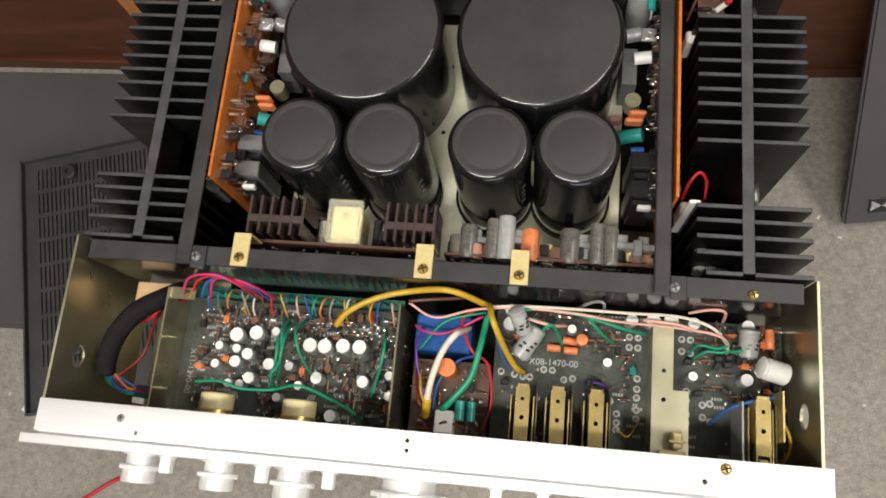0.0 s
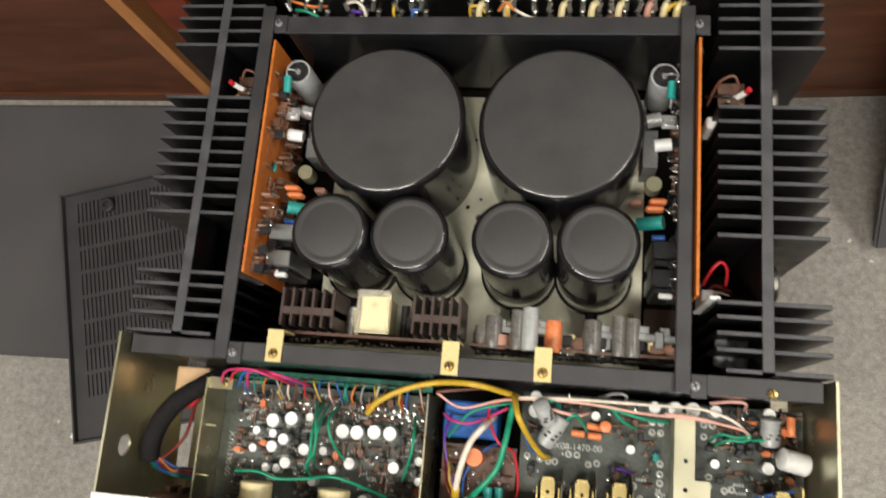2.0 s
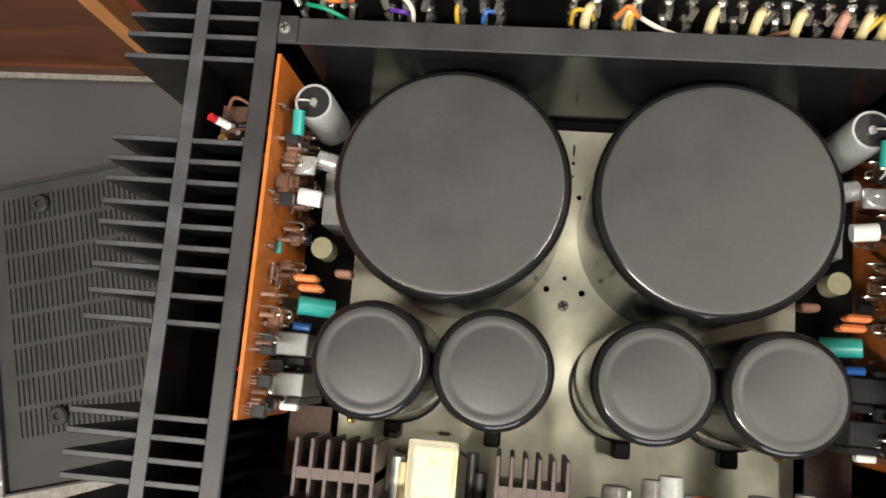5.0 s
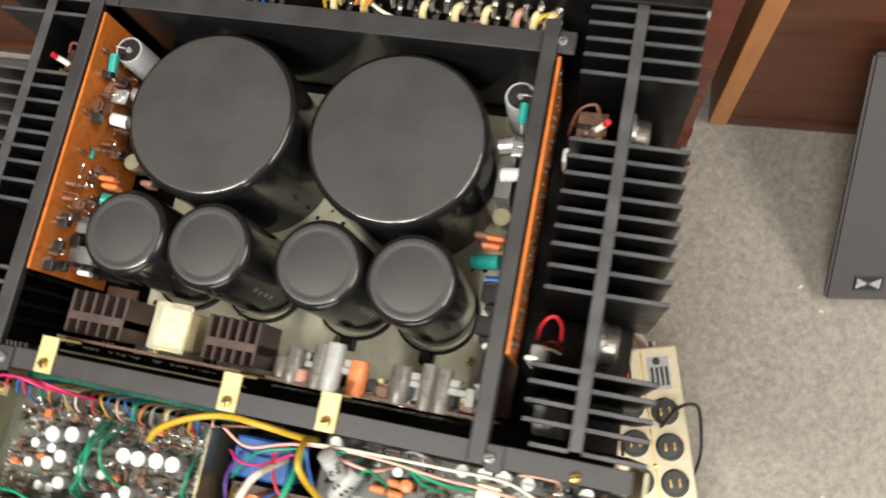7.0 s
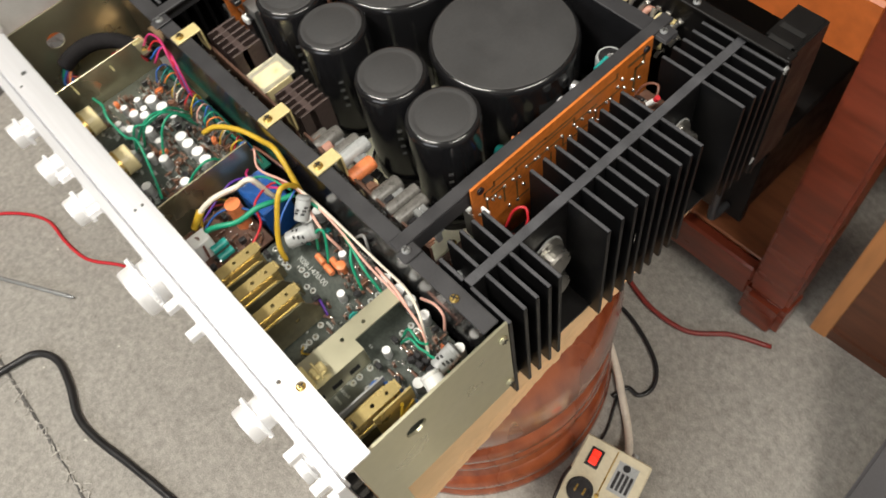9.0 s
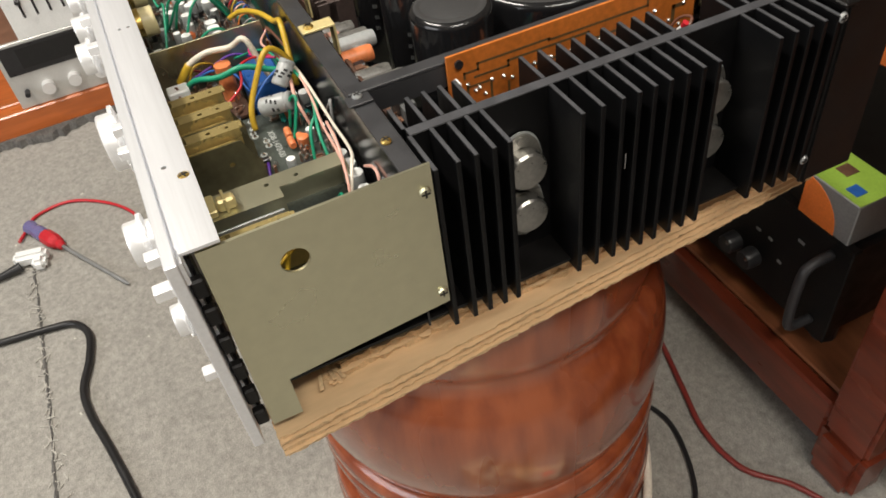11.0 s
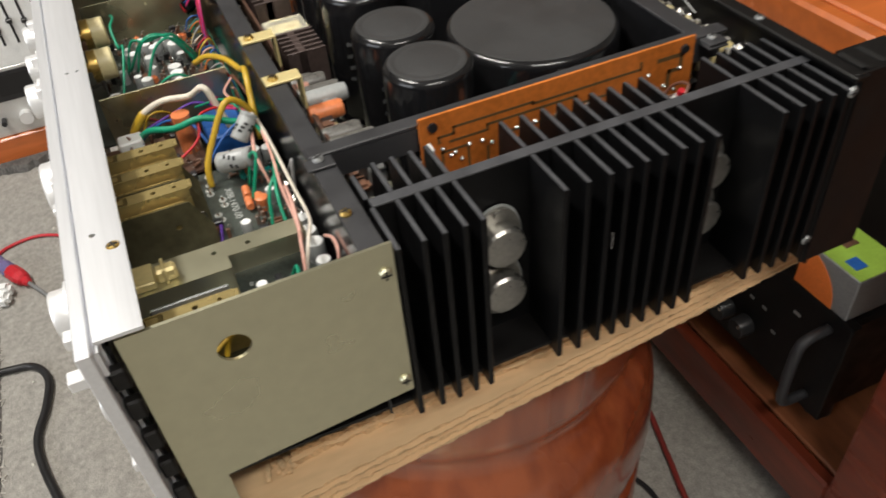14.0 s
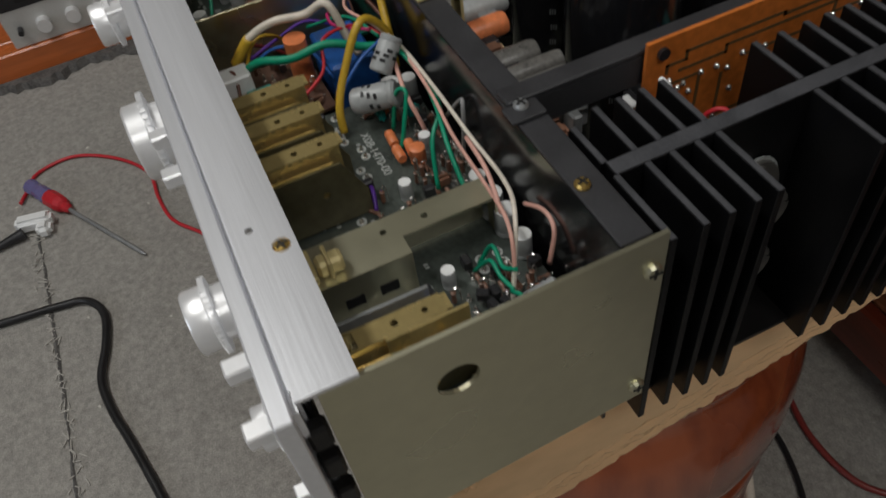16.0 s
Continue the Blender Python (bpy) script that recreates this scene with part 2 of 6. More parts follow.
def lathe(bm, prof, seg=32, m=None, mi=0):
    """A turned body about z from (radius, height) pairs."""
    tmp = bmesh.new()
    rings = []
    for r, z in prof:
        if r < 1e-6:
            rings.append([tmp.verts.new((0, 0, z))])
        else:
            rings.append([tmp.verts.new((r * math.cos(2 * math.pi * i / seg), r * math.sin(2 * math.pi * i / seg), z)) for i in range(seg)])
    for a, b in zip(rings, rings[1:]):
        for i in range(seg):
            j = (i + 1) % seg
            if len(a) == 1 and len(b) == 1:
                continue
            if len(a) == 1:
                tmp.faces.new((a[0], b[i], b[j]))
            elif len(b) == 1:
                tmp.faces.new((a[i], a[j], b[0]))
            else:
                tmp.faces.new((a[i], a[j], b[j], b[i]))
    return join(bm, tmp, m, mi)


def rod(bm, a, b, r, seg=10, mi=0, r2=None):
    a, b = Vector(a), Vector(b)
    d = b - a
    m = Matrix.Translation(a) @ d.to_track_quat("Z", "Y").to_matrix().to_4x4()
    return lathe(bm, [(0, 0), (r, 0), (r if r2 is None else r2, d.length), (0, d.length)], seg, m, mi)


def smooth_line(pts, n=6):
    P = [Vector(p) for p in pts]
    P = [P[0] * 2 - P[1]] + P + [P[-1] * 2 - P[-2]]
    out = []
    for i in range(1, len(P) - 2):
        for k in range(n):
            t = k / n
            out.append(0.5 * ((2 * P[i]) + (P[i + 1] - P[i - 1]) * t + (2 * P[i - 1] - 5 * P[i] + 4 * P[i + 1] - P[i + 2]) * t * t + (3 * P[i] - P[i - 1] - 3 * P[i + 1] + P[i + 2]) * t ** 3))
    out.append(P[-2])
    return out


def tube(bm, pts, r, seg=7, n=6, mi=0):
    """A round wire along a smooth line through the places given."""
    L = smooth_line(pts, n)
    rings = []
    up = Vector((0.13, 0.29, 0.95))
    for i, p in enumerate(L):
        d = (L[min(i + 1, len(L) - 1)] - L[max(i - 1, 0)]).normalized()
        a = d.cross(up)
        if a.length < 0.05:
            a = d.cross(Vector((1, 0.2, 0)))
        a.normalize()
        b = d.cross(a)
        rings.append([bm.verts.new(p + r * (math.cos(2 * math.pi * k / seg) * a + math.sin(2 * math.pi * k / seg) * b)) for k in range(seg)])
    for u, v in zip(rings, rings[1:]):
        for k in range(seg):
            f = bm.faces.new((u[k], u[(k + 1) % seg], v[(k + 1) % seg], v[k]))
            f.smooth = True
            f.material_index = mi
    for ring in (rings[0], rings[-1]):
        bm.faces.new(ring).material_index = mi
    return bm


def wire(name, pts, r, colour, parent, label=""):
    return part(name, tube(bmesh.new(), pts, r), WIRE[colour], parent, label)


def quick(name, material, fn, *a, parent=None, label="", smooth=False, **k):
    bm = bmesh.new()
    fn(bm, *a, **k)
    return part(name, bm, material, parent, label, smooth)


def screw(parent, at, normal="z", r=0.003, material=None, name="screw"):
    """A domed cross-head screw."""
    bm = bmesh.new()
    lathe(bm, [(0, 0), (r, 0), (r, 0.25 * r), (0.75 * r, 0.6 * r), (0, 0.7 * r)], 12)
    box(bm, -0.7 * r, 0.7 * r, -0.14 * r, 0.14 * r, 0.55 * r, 0.74 * r, mi=1)
    box(bm, -0.14 * r, 0.14 * r, -0.7 * r, 0.7 * r, 0.55 * r, 0.745 * r, mi=1)
    rot = {"z": (0, 0, 20), "x": (0, 90, 0), "-x": (0, -90, 0), "-y": (90, 0, 0)}[normal]
    me = bpy.data.meshes.new(name)
    bm.to_mesh(me)
    bm.free()
    me.materials.append(material or M_BRASS)
    me.materials.append(M_SLOT)
    return put(name, me, pose(*at, *rot), parent)


def plate_with_holes(bm, outline, holes, z0, z1, m=None, mi=0):
    """A flat plate from an outline with round or any other holes, made thick."""
    tmp = bmesh.new()
    edges = []
    for ring in [outline, *holes]:
        vs = [tmp.verts.new((x, y, z0)) for x, y in ring]
        edges += [tmp.edges.new((vs[i], vs[(i + 1) % len(vs)])) for i in range(len(vs))]
    bmesh.ops.triangle_fill(tmp, use_beauty=True, use_dissolve=False, edges=edges)
    ex = bmesh.ops.extrude_face_region(tmp, geom=tmp.faces[:])
    for v in ex["geom"]:
        if isinstance(v, bmesh.types.BMVert):
            v.co.z = z1
    return join(bm, tmp, m, mi)


def circle(x, y, r, n=14):
    return [(x + r * math.cos(2 * math.pi * i / n), y + r * math.sin(2 * math.pi * i / n)) for i in range(n)]


def rect(x0, x1, y0, y1):
    return [(x0, y0), (x1, y0), (x1, y1), (x0, y1)]


def writing(text, size, material, m, parent, name="printed_text"):
    """Flat raised lettering in the built-in font, made a mesh."""
    c = bpy.data.curves.new(name, "FONT")
    c.body, c.size, c.extrude, c.align_x, c.align_y = text, size, 0.00008, "CENTER", "CENTER"
    tmp = bpy.data.objects.new("tmp", c)
    scene.collection.objects.link(tmp)
    me = bpy.data.meshes.new_from_object(tmp.evaluated_get(bpy.context.evaluated_depsgraph_get()))
    bpy.data.objects.remove(tmp)
    me.materials.clear()
    me.materials.append(material)
    return put(name, me, m, parent)

# ---- the room ----
ZT = 0.67      # top of the amplifier's rails
quick("floor", M_CARPET, box, -2.6, 2.6, -3.0, 2.2, FL - 0.05, FL)
tagged(bpy.data.objects["floor"], "worn grey carpet floor", "floor", "", "structure")
for nm, b in dict(wall_north=(-2.6, 2.6, 2.2, 2.3, FL, 2.55), wall_south=(-2.6, 2.6, -3.1, -3.0, FL, 2.55), wall_east=(2.6, 2.7, -3.1, 2.3, FL, 2.55), wall_west=(-2.7, -2.6, -3.1, 2.3, FL, 2.55)).items():
    tagged(quick(nm, M_WALL, box, *b), "plain painted room wall", "wall", "", "structure")
tagged(quick("ceiling", M_CEIL, box, -2.7, 2.7, -3.1, 2.3, 2.55, 2.6), "plain white ceiling", "ceiling", "", "structure")

# ---- the amplifier: chassis ----
amp = thing("amplifier", (0, 0.07, 0.549), "opened silver and black integrated stereo amplifier resting on cardboard", "amplifier")
DEEP[0] = True
FINS = (0.233, 0.224, 0.215, 0.206, 0.196, 0.159, 0.150, 0.141, 0.131, 0.122, 0.113, 0.104, 0.093, 0.082, 0.044, 0.036, 0.027, 0.018, 0.009)
# front rail, side rails and rear rail
bm = bmesh.new()
box(bm, -0.2, 0.2, -0.0052, 0.0058, ZT - 0.0015, ZT, 0.0004)
box(bm, -0.2, 0.2, -0.0052, -0.004, 0.565, ZT - 0.0015, mi=1)
part("front_rail", bm, [M_RAIL, M_CAN], amp, "dark grey painted steel rail")
bm = bmesh.new()
box(bm, -0.1405, 0.1405, 0.2045, 0.2165, ZT - 0.0015, ZT, 0.0004)
box(bm, -0.1275, 0.1275, 0.2045, 0.206, 0.585, ZT - 0.0015, mi=1)
part("rear_rail", bm, [M_RAIL, M_CAN], amp, "dark grey painted steel rail")
for sx in (-1, 1):
    bm = bmesh.new()
    x = -0.141 if sx < 0 else 0.127
    box(bm, x - 0.0043, x + 0.0043, -0.0063, 0.222, ZT + 0.0003, ZT + 0.0028, 0.0006)
    box(bm, x + sx * 0.0033, x + sx * 0.0043, 0.0, 0.219, ZT - 0.012, ZT + 0.0003)
    part("side_rail", bm, M_RAIL, amp, "dark grey painted steel rail")
    bm = bmesh.new()
    box(bm, *((-0.1366, -0.128) if sx < 0 else (0.1314, 0.140)), -0.0075, 0.0055, ZT + 0.0003, ZT + 0.0018, 0.0004)
    part("corner_plate", bm, M_RAIL, amp)
    bm = bmesh.new()
    box(bm, *((-0.1366, -0.128) if sx < 0 else (0.1314, 0.140)), 0.2045, 0.2165, ZT + 0.0003, ZT + 0.0018, 0.0004)
    part("corner_plate", bm, M_RAIL, amp)
    screw(amp, (sx * 0.1335, -0.001, ZT + 0.0018), r=0.0028, material=M_GREY)
    screw(amp, (sx * 0.1335, 0.2105, ZT + 0.0018), r=0.0026, material=M_GREY)
# base plate between the heat sinks
holes = [circle(-0.014, 0.117, 0.0016), circle(0.004, 0.116, 0.0016), circle(-0.005, 0.123, 0.0012), circle(-0.012, 0.167, 0.0016), circle(0.0, 0.165, 0.0014), circle(-0.004, 0.183, 0.001), circle(-0.004, 0.176, 0.0008),
         circle(0.1, 0.101, 0.0018), circle(0.092, 0.1, 0.0012), circle(-0.102, 0.101, 0.0018), circle(0.02, 0.06, 0.0012), rect(-0.0045, -0.0035, 0.187, 0.193)]
bm = bmesh.new()
plate_with_holes(bm, rect(-0.112, 0.112, 0.012, 0.2), [[(x + 0.003, y) for x, y in h] for h in holes], 0.5805, 0.582)
part("base_plate", bm, M_BASE, amp, "pale yellow zinc-plated steel base plate")
quick("bottom_pan", M_BLACK, box, -0.198, 0.198, -0.09, 0.236, 0.566, 0.568, parent=amp, label="black steel bottom pan")
screw(amp, (-0.002, 0.109, 0.582), r=0.0028, material=M_GREY)
for x_, y_ in ((-0.105, 0.045), (0.105, 0.045)):
    screw(amp, (x_, y_, 0.582), r=0.0028)
# heat sinks: a wall along the side with upright fins on both faces
for sx in (-1, 1):
    bm = bmesh.new()
    xs = sx * 0.1722
    ds = abs(xs) - 0.1725
    box(bm, xs - 0.0034, xs + 0.0034, 0.0075, 0.238, 0.563, ZT, 0.0004)
    hs = part("heat_sink", bm, M_FIN, amp, "black anodised aluminium heat sink")
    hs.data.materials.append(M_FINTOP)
    # upward faces take the paler grey that stands in for light from above
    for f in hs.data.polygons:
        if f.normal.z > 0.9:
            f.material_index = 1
    bm = bmesh.new()
    box(bm, -0.0155, 0.0155, -0.0013, 0.0013, 0, ZT - 0.5632, 0.0003)
    half = bpy.data.meshes.new("fin")
    bm.to_mesh(half)
    bm.free()
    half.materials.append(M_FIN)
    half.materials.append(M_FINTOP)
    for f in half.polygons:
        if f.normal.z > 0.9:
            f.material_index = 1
    for y in FINS:
        inner = 0.145 if y not in (0.009,) else 0.15
        for x0, x1 in ((inner, 0.1692), (0.1752, 0.2055)):
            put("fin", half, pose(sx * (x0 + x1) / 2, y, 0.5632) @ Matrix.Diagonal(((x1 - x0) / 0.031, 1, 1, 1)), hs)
    # power transistors on both flats, outer face
    for y, zs in ((0.063, (0.600, 0.6305)), (0.178, (0.600, 0.6305))):
        for z in zs:
            bm = bmesh.new()
            m = pose(sx * (0.1768 + ds), y, z - 0.001, 0, 90 * sx, 0)
            pts = []
            for k in range(40):
                a = 2 * math.pi * k / 40
                r = 0.0125 + 0.0062 * abs(math.cos(a)) ** 3
                pts.append((r * math.cos(a), r * math.sin(a) * 0.98))
            plate_with_holes(bm, pts, [], 0.0005, 0.0021, m)
            plate_with_holes(bm, [(a * 1.06, b * 1.07) for a, b in pts], [], 0, 0.0005, m, 1)
            lathe(bm, [(0.0112, 0.0016), (0.0112, 0.0085), (0.0102, 0.0099), (0, 0.0102)], 28, m)
            rod(bm, m @ Vector((0.0153, 0, 0.0016)), m @ Vector((0.0153, 0, 0.0036)), 0.0026, 10)
            rod(bm, m @ Vector((-0.0153, 0, 0.0016)), m @ Vector((-0.0153, 0, 0.0036)), 0.0026, 10)
            part("power_transistor", bm, [M_NICKEL, M_GSLEEVE], hs, "nickel-plated power transistor", smooth=False)
# bare scratch on one fin edge
quick("scratch", M_SOLDER, box, 0.2055, 0.2057, 0.1067, 0.1073, 0.626, 0.636, parent=amp)
# rear wall with its black lid strip
bm = bmesh.new()
box(bm, -0.206, 0.206, 0.2385, 0.2405, 0.556, ZT + 0.003)
box(bm, -0.206, 0.206, 0.2345, 0.2435, ZT + 0.003, ZT + 0.0055, 0.0006)
part("rear_panel", bm, M_BLACK, amp, "black steel rear panel")
for x_ in (-0.141, -0.008, 0.135):
    screw(amp, (x_, 0.239, ZT + 0.0055), r=0.0026, material=M_GREY)
for sx in (-1, 1):
    bm = bmesh.new()
    box(bm, *sorted((sx * 0.2025, sx * 0.2045)), 0.2365, 0.276, 0.556, ZT + 0.006, 0.0003)
    box(bm, *sorted((sx * 0.182, sx * 0.2025)), 0.2445, 0.276, ZT + 0.0045, ZT + 0.006)
    box(bm, *sorted((sx * 0.182, sx * 0.1835)), 0.2445, 0.276, 0.556, ZT + 0.0045)
    box(bm, *sorted((sx * 0.1835, sx * 0.2025)), 0.2745, 0.276, 0.556, ZT + 0.0045)
    cheek = part("rear_cheek", bm, M_BLACK, amp, "black steel end cheek")
    for y_ in (0.25, 0.262):
        quick("slot", M_SLOT, box, *sorted((sx * 0.1845, sx * 0.2005)), y_ - 0.002, y_ + 0.002, ZT + 0.006, ZT + 0.0063, parent=cheek)
    for z_ in (0.575, 0.668):
        screw(amp, (sx * 0.2045, 0.235, z_), "x" if sx > 0 else "-x", 0.003, M_GREY)
# side plates of the front compartment
for sx in (-1, 1):
    bm = bmesh.new()
    m = Matrix(((0, 0, 1, 0), (1, 0, 0, 0), (0, 1, 0, 0), (0, 0, 0, 1)))
    out = [(-0.099, 0.549), (-0.083, 0.549), (-0.083, 0.5775), (0.0065, 0.585), (0.0065, ZT + 0.0055), (-0.099, ZT + 0.0045)]
    x0, x1 = (0.2045, 0.206) if sx > 0 else (-0.206, -0.2045)
    plate_with_holes(bm, out, [circle(-0.0615, 0.651, 0.0068, 24)], x0, x1, m)
    part("side_plate", bm, M_PLATE, amp, "pale olive zinc-plated side plate")
    for y_, z_ in ((0.002, 0.661), (0.003, 0.594)):
        screw(amp, (sx * 0.206, y_, z_), "x" if sx > 0 else "-x", 0.0031, M_PLATE)
# front panel and the lip behind it
bm = bmesh.new()
box(bm, -0.2125, 0.2125, -0.1118, -0.1063, 0.546, 0.678, 0.0005)
fp = part("front_panel", bm, M_ALU, amp, "brushed silver aluminium front panel")
bm = bmesh.new()
plate_with_holes(bm, rect(-0.204, 0.2085, -0.1046, -0.0875), [circle(-0.146, -0.1015, 0.0011), circle(-0.0, -0.0925, 0.0011), circle(-0.0, -0.0975, 0.0011), circle(0.148, -0.099, 0.0013), circle(-0.156, -0.0945, 0.0022), circle(0.158, -0.092, 0.0028)], 0.678, 0.6795)
box(bm, -0.204, 0.2085, -0.1063, -0.1046, 0.662, 0.6745)
box(bm, -0.2035, 0.2035, -0.1052, -0.1037, 0.556, 0.6778)
part("front_lip", bm, M_ALU, amp, "satin aluminium top lip")
screw(amp, (0.158, -0.092, 0.678), r=0.0027)
screw(amp, (-0.156, -0.0945, 0.678), r=0.0022, material=M_GREY)
# black sub-chassis edge between panel and side plate, with switch bodies behind it
bm = bmesh.new()
box(bm, 0.186, 0.203, -0.1030, -0.1015, 0.551, 0.671)
for z_ in (0.562, 0.58, 0.6, 0.62, 0.64, 0.658):
    box(bm, 0.2037, 0.209, -0.1058, -0.0995, z_ - 0.006, z_ + 0.005, 0.001)
part("sub_chassis", bm, M_BLACK, amp)
# tabs that hold the driver board
for x_ in (-0.108, -0.002, 0.051):
    bm = bmesh.new()
    box(bm, x_ - 0.005, x_ + 0.005, -0.005, 0.0145, ZT + 0.0003, ZT + 0.0018, 0.0003)
    box(bm, x_ - 0.005, x_ + 0.005, 0.0132, 0.0145, 0.652, ZT + 0.0003)
    part("tab", bm, M_TAB, amp, "cream zinc-plated bracket tab")
    screw(amp, (x_, 0.0, ZT + 0.0018), r=0.003)


# ---- the amplifier: transformer cans and filter capacitors ----
def can(name, x, y, r, z0, z1, edge, groove, label):
    bm = bmesh.new()
    m = Matrix.Translation((x, y, 0))
    prof = [(0, z0), (r * 1.0, z0), (r, z1 - edge)]
    for k in range(1, 11):
        a = math.pi / 2 * k / 10
        prof.append((r - edge + edge * math.cos(a), z1 - edge + edge * math.sin(a)))
    if groove:
        g = r - edge - 0.0015
        prof += [(g, z1), (g - 0.0009, z1 - 0.00028), (g - 0.0018, z1 - 0.00005)]
    prof.append((0, z1))
    lathe(bm, prof, 72, m)
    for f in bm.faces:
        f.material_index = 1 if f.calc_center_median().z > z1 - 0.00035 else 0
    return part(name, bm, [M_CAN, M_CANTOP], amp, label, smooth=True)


for x_ in (-0.0565, 0.0535):
    can("transformer_can", x_, 0.149, 0.0508, 0.582, 0.665, 0.005, False, "large black lacquered transformer can")
for x_ in (-0.0825, -0.033, 0.029, 0.079):
    c = can("filter_capacitor", x_, 0.0735, 0.0242, 0.582, 0.674, 0.0045, True, "black sleeved filter capacitor")
    bm = bmesh.new()
    lathe(bm, [(0.0262, 0.582), (0.0262, 0.588), (0.0246, 0.588)], 40, Matrix.Translation((x_, 0.0735, 0)))
    box(bm, x_ - 0.004, x_ + 0.004, 0.0735 - 0.033, 0.0735 - 0.025, 0.582, 0.594, 0.001)
    part("clamp", bm, M_BLACK, c, smooth=True)
    # unreadable printing on the sleeve
    bm = bmesh.new()
    for k in range(3):
        a0 = -0.62 + 0.045 * k
        for j in range(4):
            z_ = 0.622 + 0.008 * j
            a = a0 + 0.02 * (j % 2)
            p = Vector((x_ + 0.02432 * math.cos(a), 0.0735 + 0.02432 * math.sin(a), z_))
            box(bm, -0.00007, 0.00007, -0.0003, 0.0003, -0.0013, 0.0013, m=Matrix.Translation(p) @ pose(0, 0, 0, 0, 0, math.degrees(a)))
    part("print_mark", bm, M_GREY, c)

# ---- the amplifier: circuit boards and their components ----
def shared(name, fn, material, smooth=True):
    """A small mesh that alike pieces share."""
    bm = bmesh.new()
    fn(bm)
    me = bpy.data.meshes.new(name)
    bmesh.ops.recalc_face_normals(bm, faces=bm.faces)
    for f in bm.faces:
        f.smooth = smooth
    if smooth:
        for e in bm.edges:
            if len(e.link_faces) == 2 and e.calc_face_angle(0) > 0.6:
                e.smooth = False
    bm.to_mesh(me)
    bm.free()
    for x in (material if isinstance(material, (list, tuple)) else [material]):
        me.materials.append(x)
    return me


def electro(bm, r, h, mi_top=1):
    """An upright electrolytic: sleeve, crimped shoulder and bare top."""
    lathe(bm, [(0, 0), (r * 0.96, 0), (r, h * 0.06), (r, h * 0.14), (r * 0.93, h * 0.18), (r, h * 0.23), (r, h * 0.95), (r * 0.93, h)], 20)
    lathe(bm, [(r * 0.93, h), (r * 0.78, h * 0.985), (0, h * 0.985)], 20, mi=mi_top)


E_BIG = shared("electrolytic", lambda b: electro(b, 0.0044, 0.012, 1), [M_GSLEEVE, M_WHITE])
E_MID = shared("electrolytic", lambda b: electro(b, 0.0036, 0.011, 1), [M_GSLEEVE, M_WHITE])
E_SML = shared("electrolytic", lambda b: electro(b, 0.0027, 0.009, 1), [M_GSLEEVE, M_WHITE])


def resistor_mesh(bm):
    lathe(bm, [(0, 0), (0.0009, 0.0002), (0.0011, 0.0008), (0.0009, 0.0014), (0.0009, 0.0038), (0.0011, 0.0044), (0.0009, 0.005), (0, 0.0052)], 8, pose(-0.0026, 0, 0.0016, 0, 90, 0))
    rod(bm, (-0.0036, 0, 0), (-0.0036, 0, 0.0016), 0.0003, 5, 1)
    rod(bm, (-0.0036, 0, 0.0016), (0.0036, 0, 0.0016), 0.0003, 5, 1)
    rod(bm, (0.0036, 0, 0), (0.0036, 0, 0.0016), 0.0003, 5, 1)


def upright_mesh(bm):
    lathe(bm, [(0, 0.001), (0.001, 0.0012), (0.0011, 0.002), (0.0009, 0.003), (0.0009, 0.0055), (0.0011, 0.0065), (0, 0.0072)], 8)
    tube(bm, [(0, 0, 0.007), (0.0006, 0, 0.0085), (0.0024, 0, 0.0075), (0.0028, 0, 0)], 0.0003, 5, 3, 1)


def transistor_mesh(bm):
    box(bm, -0.0023, 0.0023, -0.0016, 0.0016, 0.003, 0.0078, 0.0005)
    for k in (-1, 0, 1):
        rod(bm, (k * 0.0012, 0, 0), (k * 0.0012, 0, 0.003), 0.0003, 5, 1)


def film_mesh(bm):
    box(bm, -0.0033, 0.0033, -0.0016, 0.0016, 0.0008, 0.007, 0.0013, seg=2)


R_LIE = shared("resistor", resistor_mesh, [M_BROWNC, M_SOLDER])
R_UP = shared("resistor", upright_mesh, [M_BROWNC, M_SOLDER])
T_SML = shared("transistor", transistor_mesh, [M_BLKC, M_SOLDER])
F_BRN = shared("film_capacitor", film_mesh, [M_BROWNC])
F_ORA = shared("film_capacitor", film_mesh, [M_OCOMP])
F_GRN = shared("film_capacitor", film_mesh, [M_TEAL])
PIN = shared("pin", lambda b: (lathe(b, [(0.0008, 0), (0.0008, 0.003), (0.0004, 0.0036), (0, 0.0036)], 6), lathe(b, [(0.0013, 0), (0.0011, 0.0007), (0, 0.001)], 8)), M_SOLDER)
PAD = shared("printed_ring", lambda b: lathe(b, [(0.0012, 0), (0.0012, 0.00025), (0.0021, 0.00025), (0.0021, 0)], 14), M_SILK)


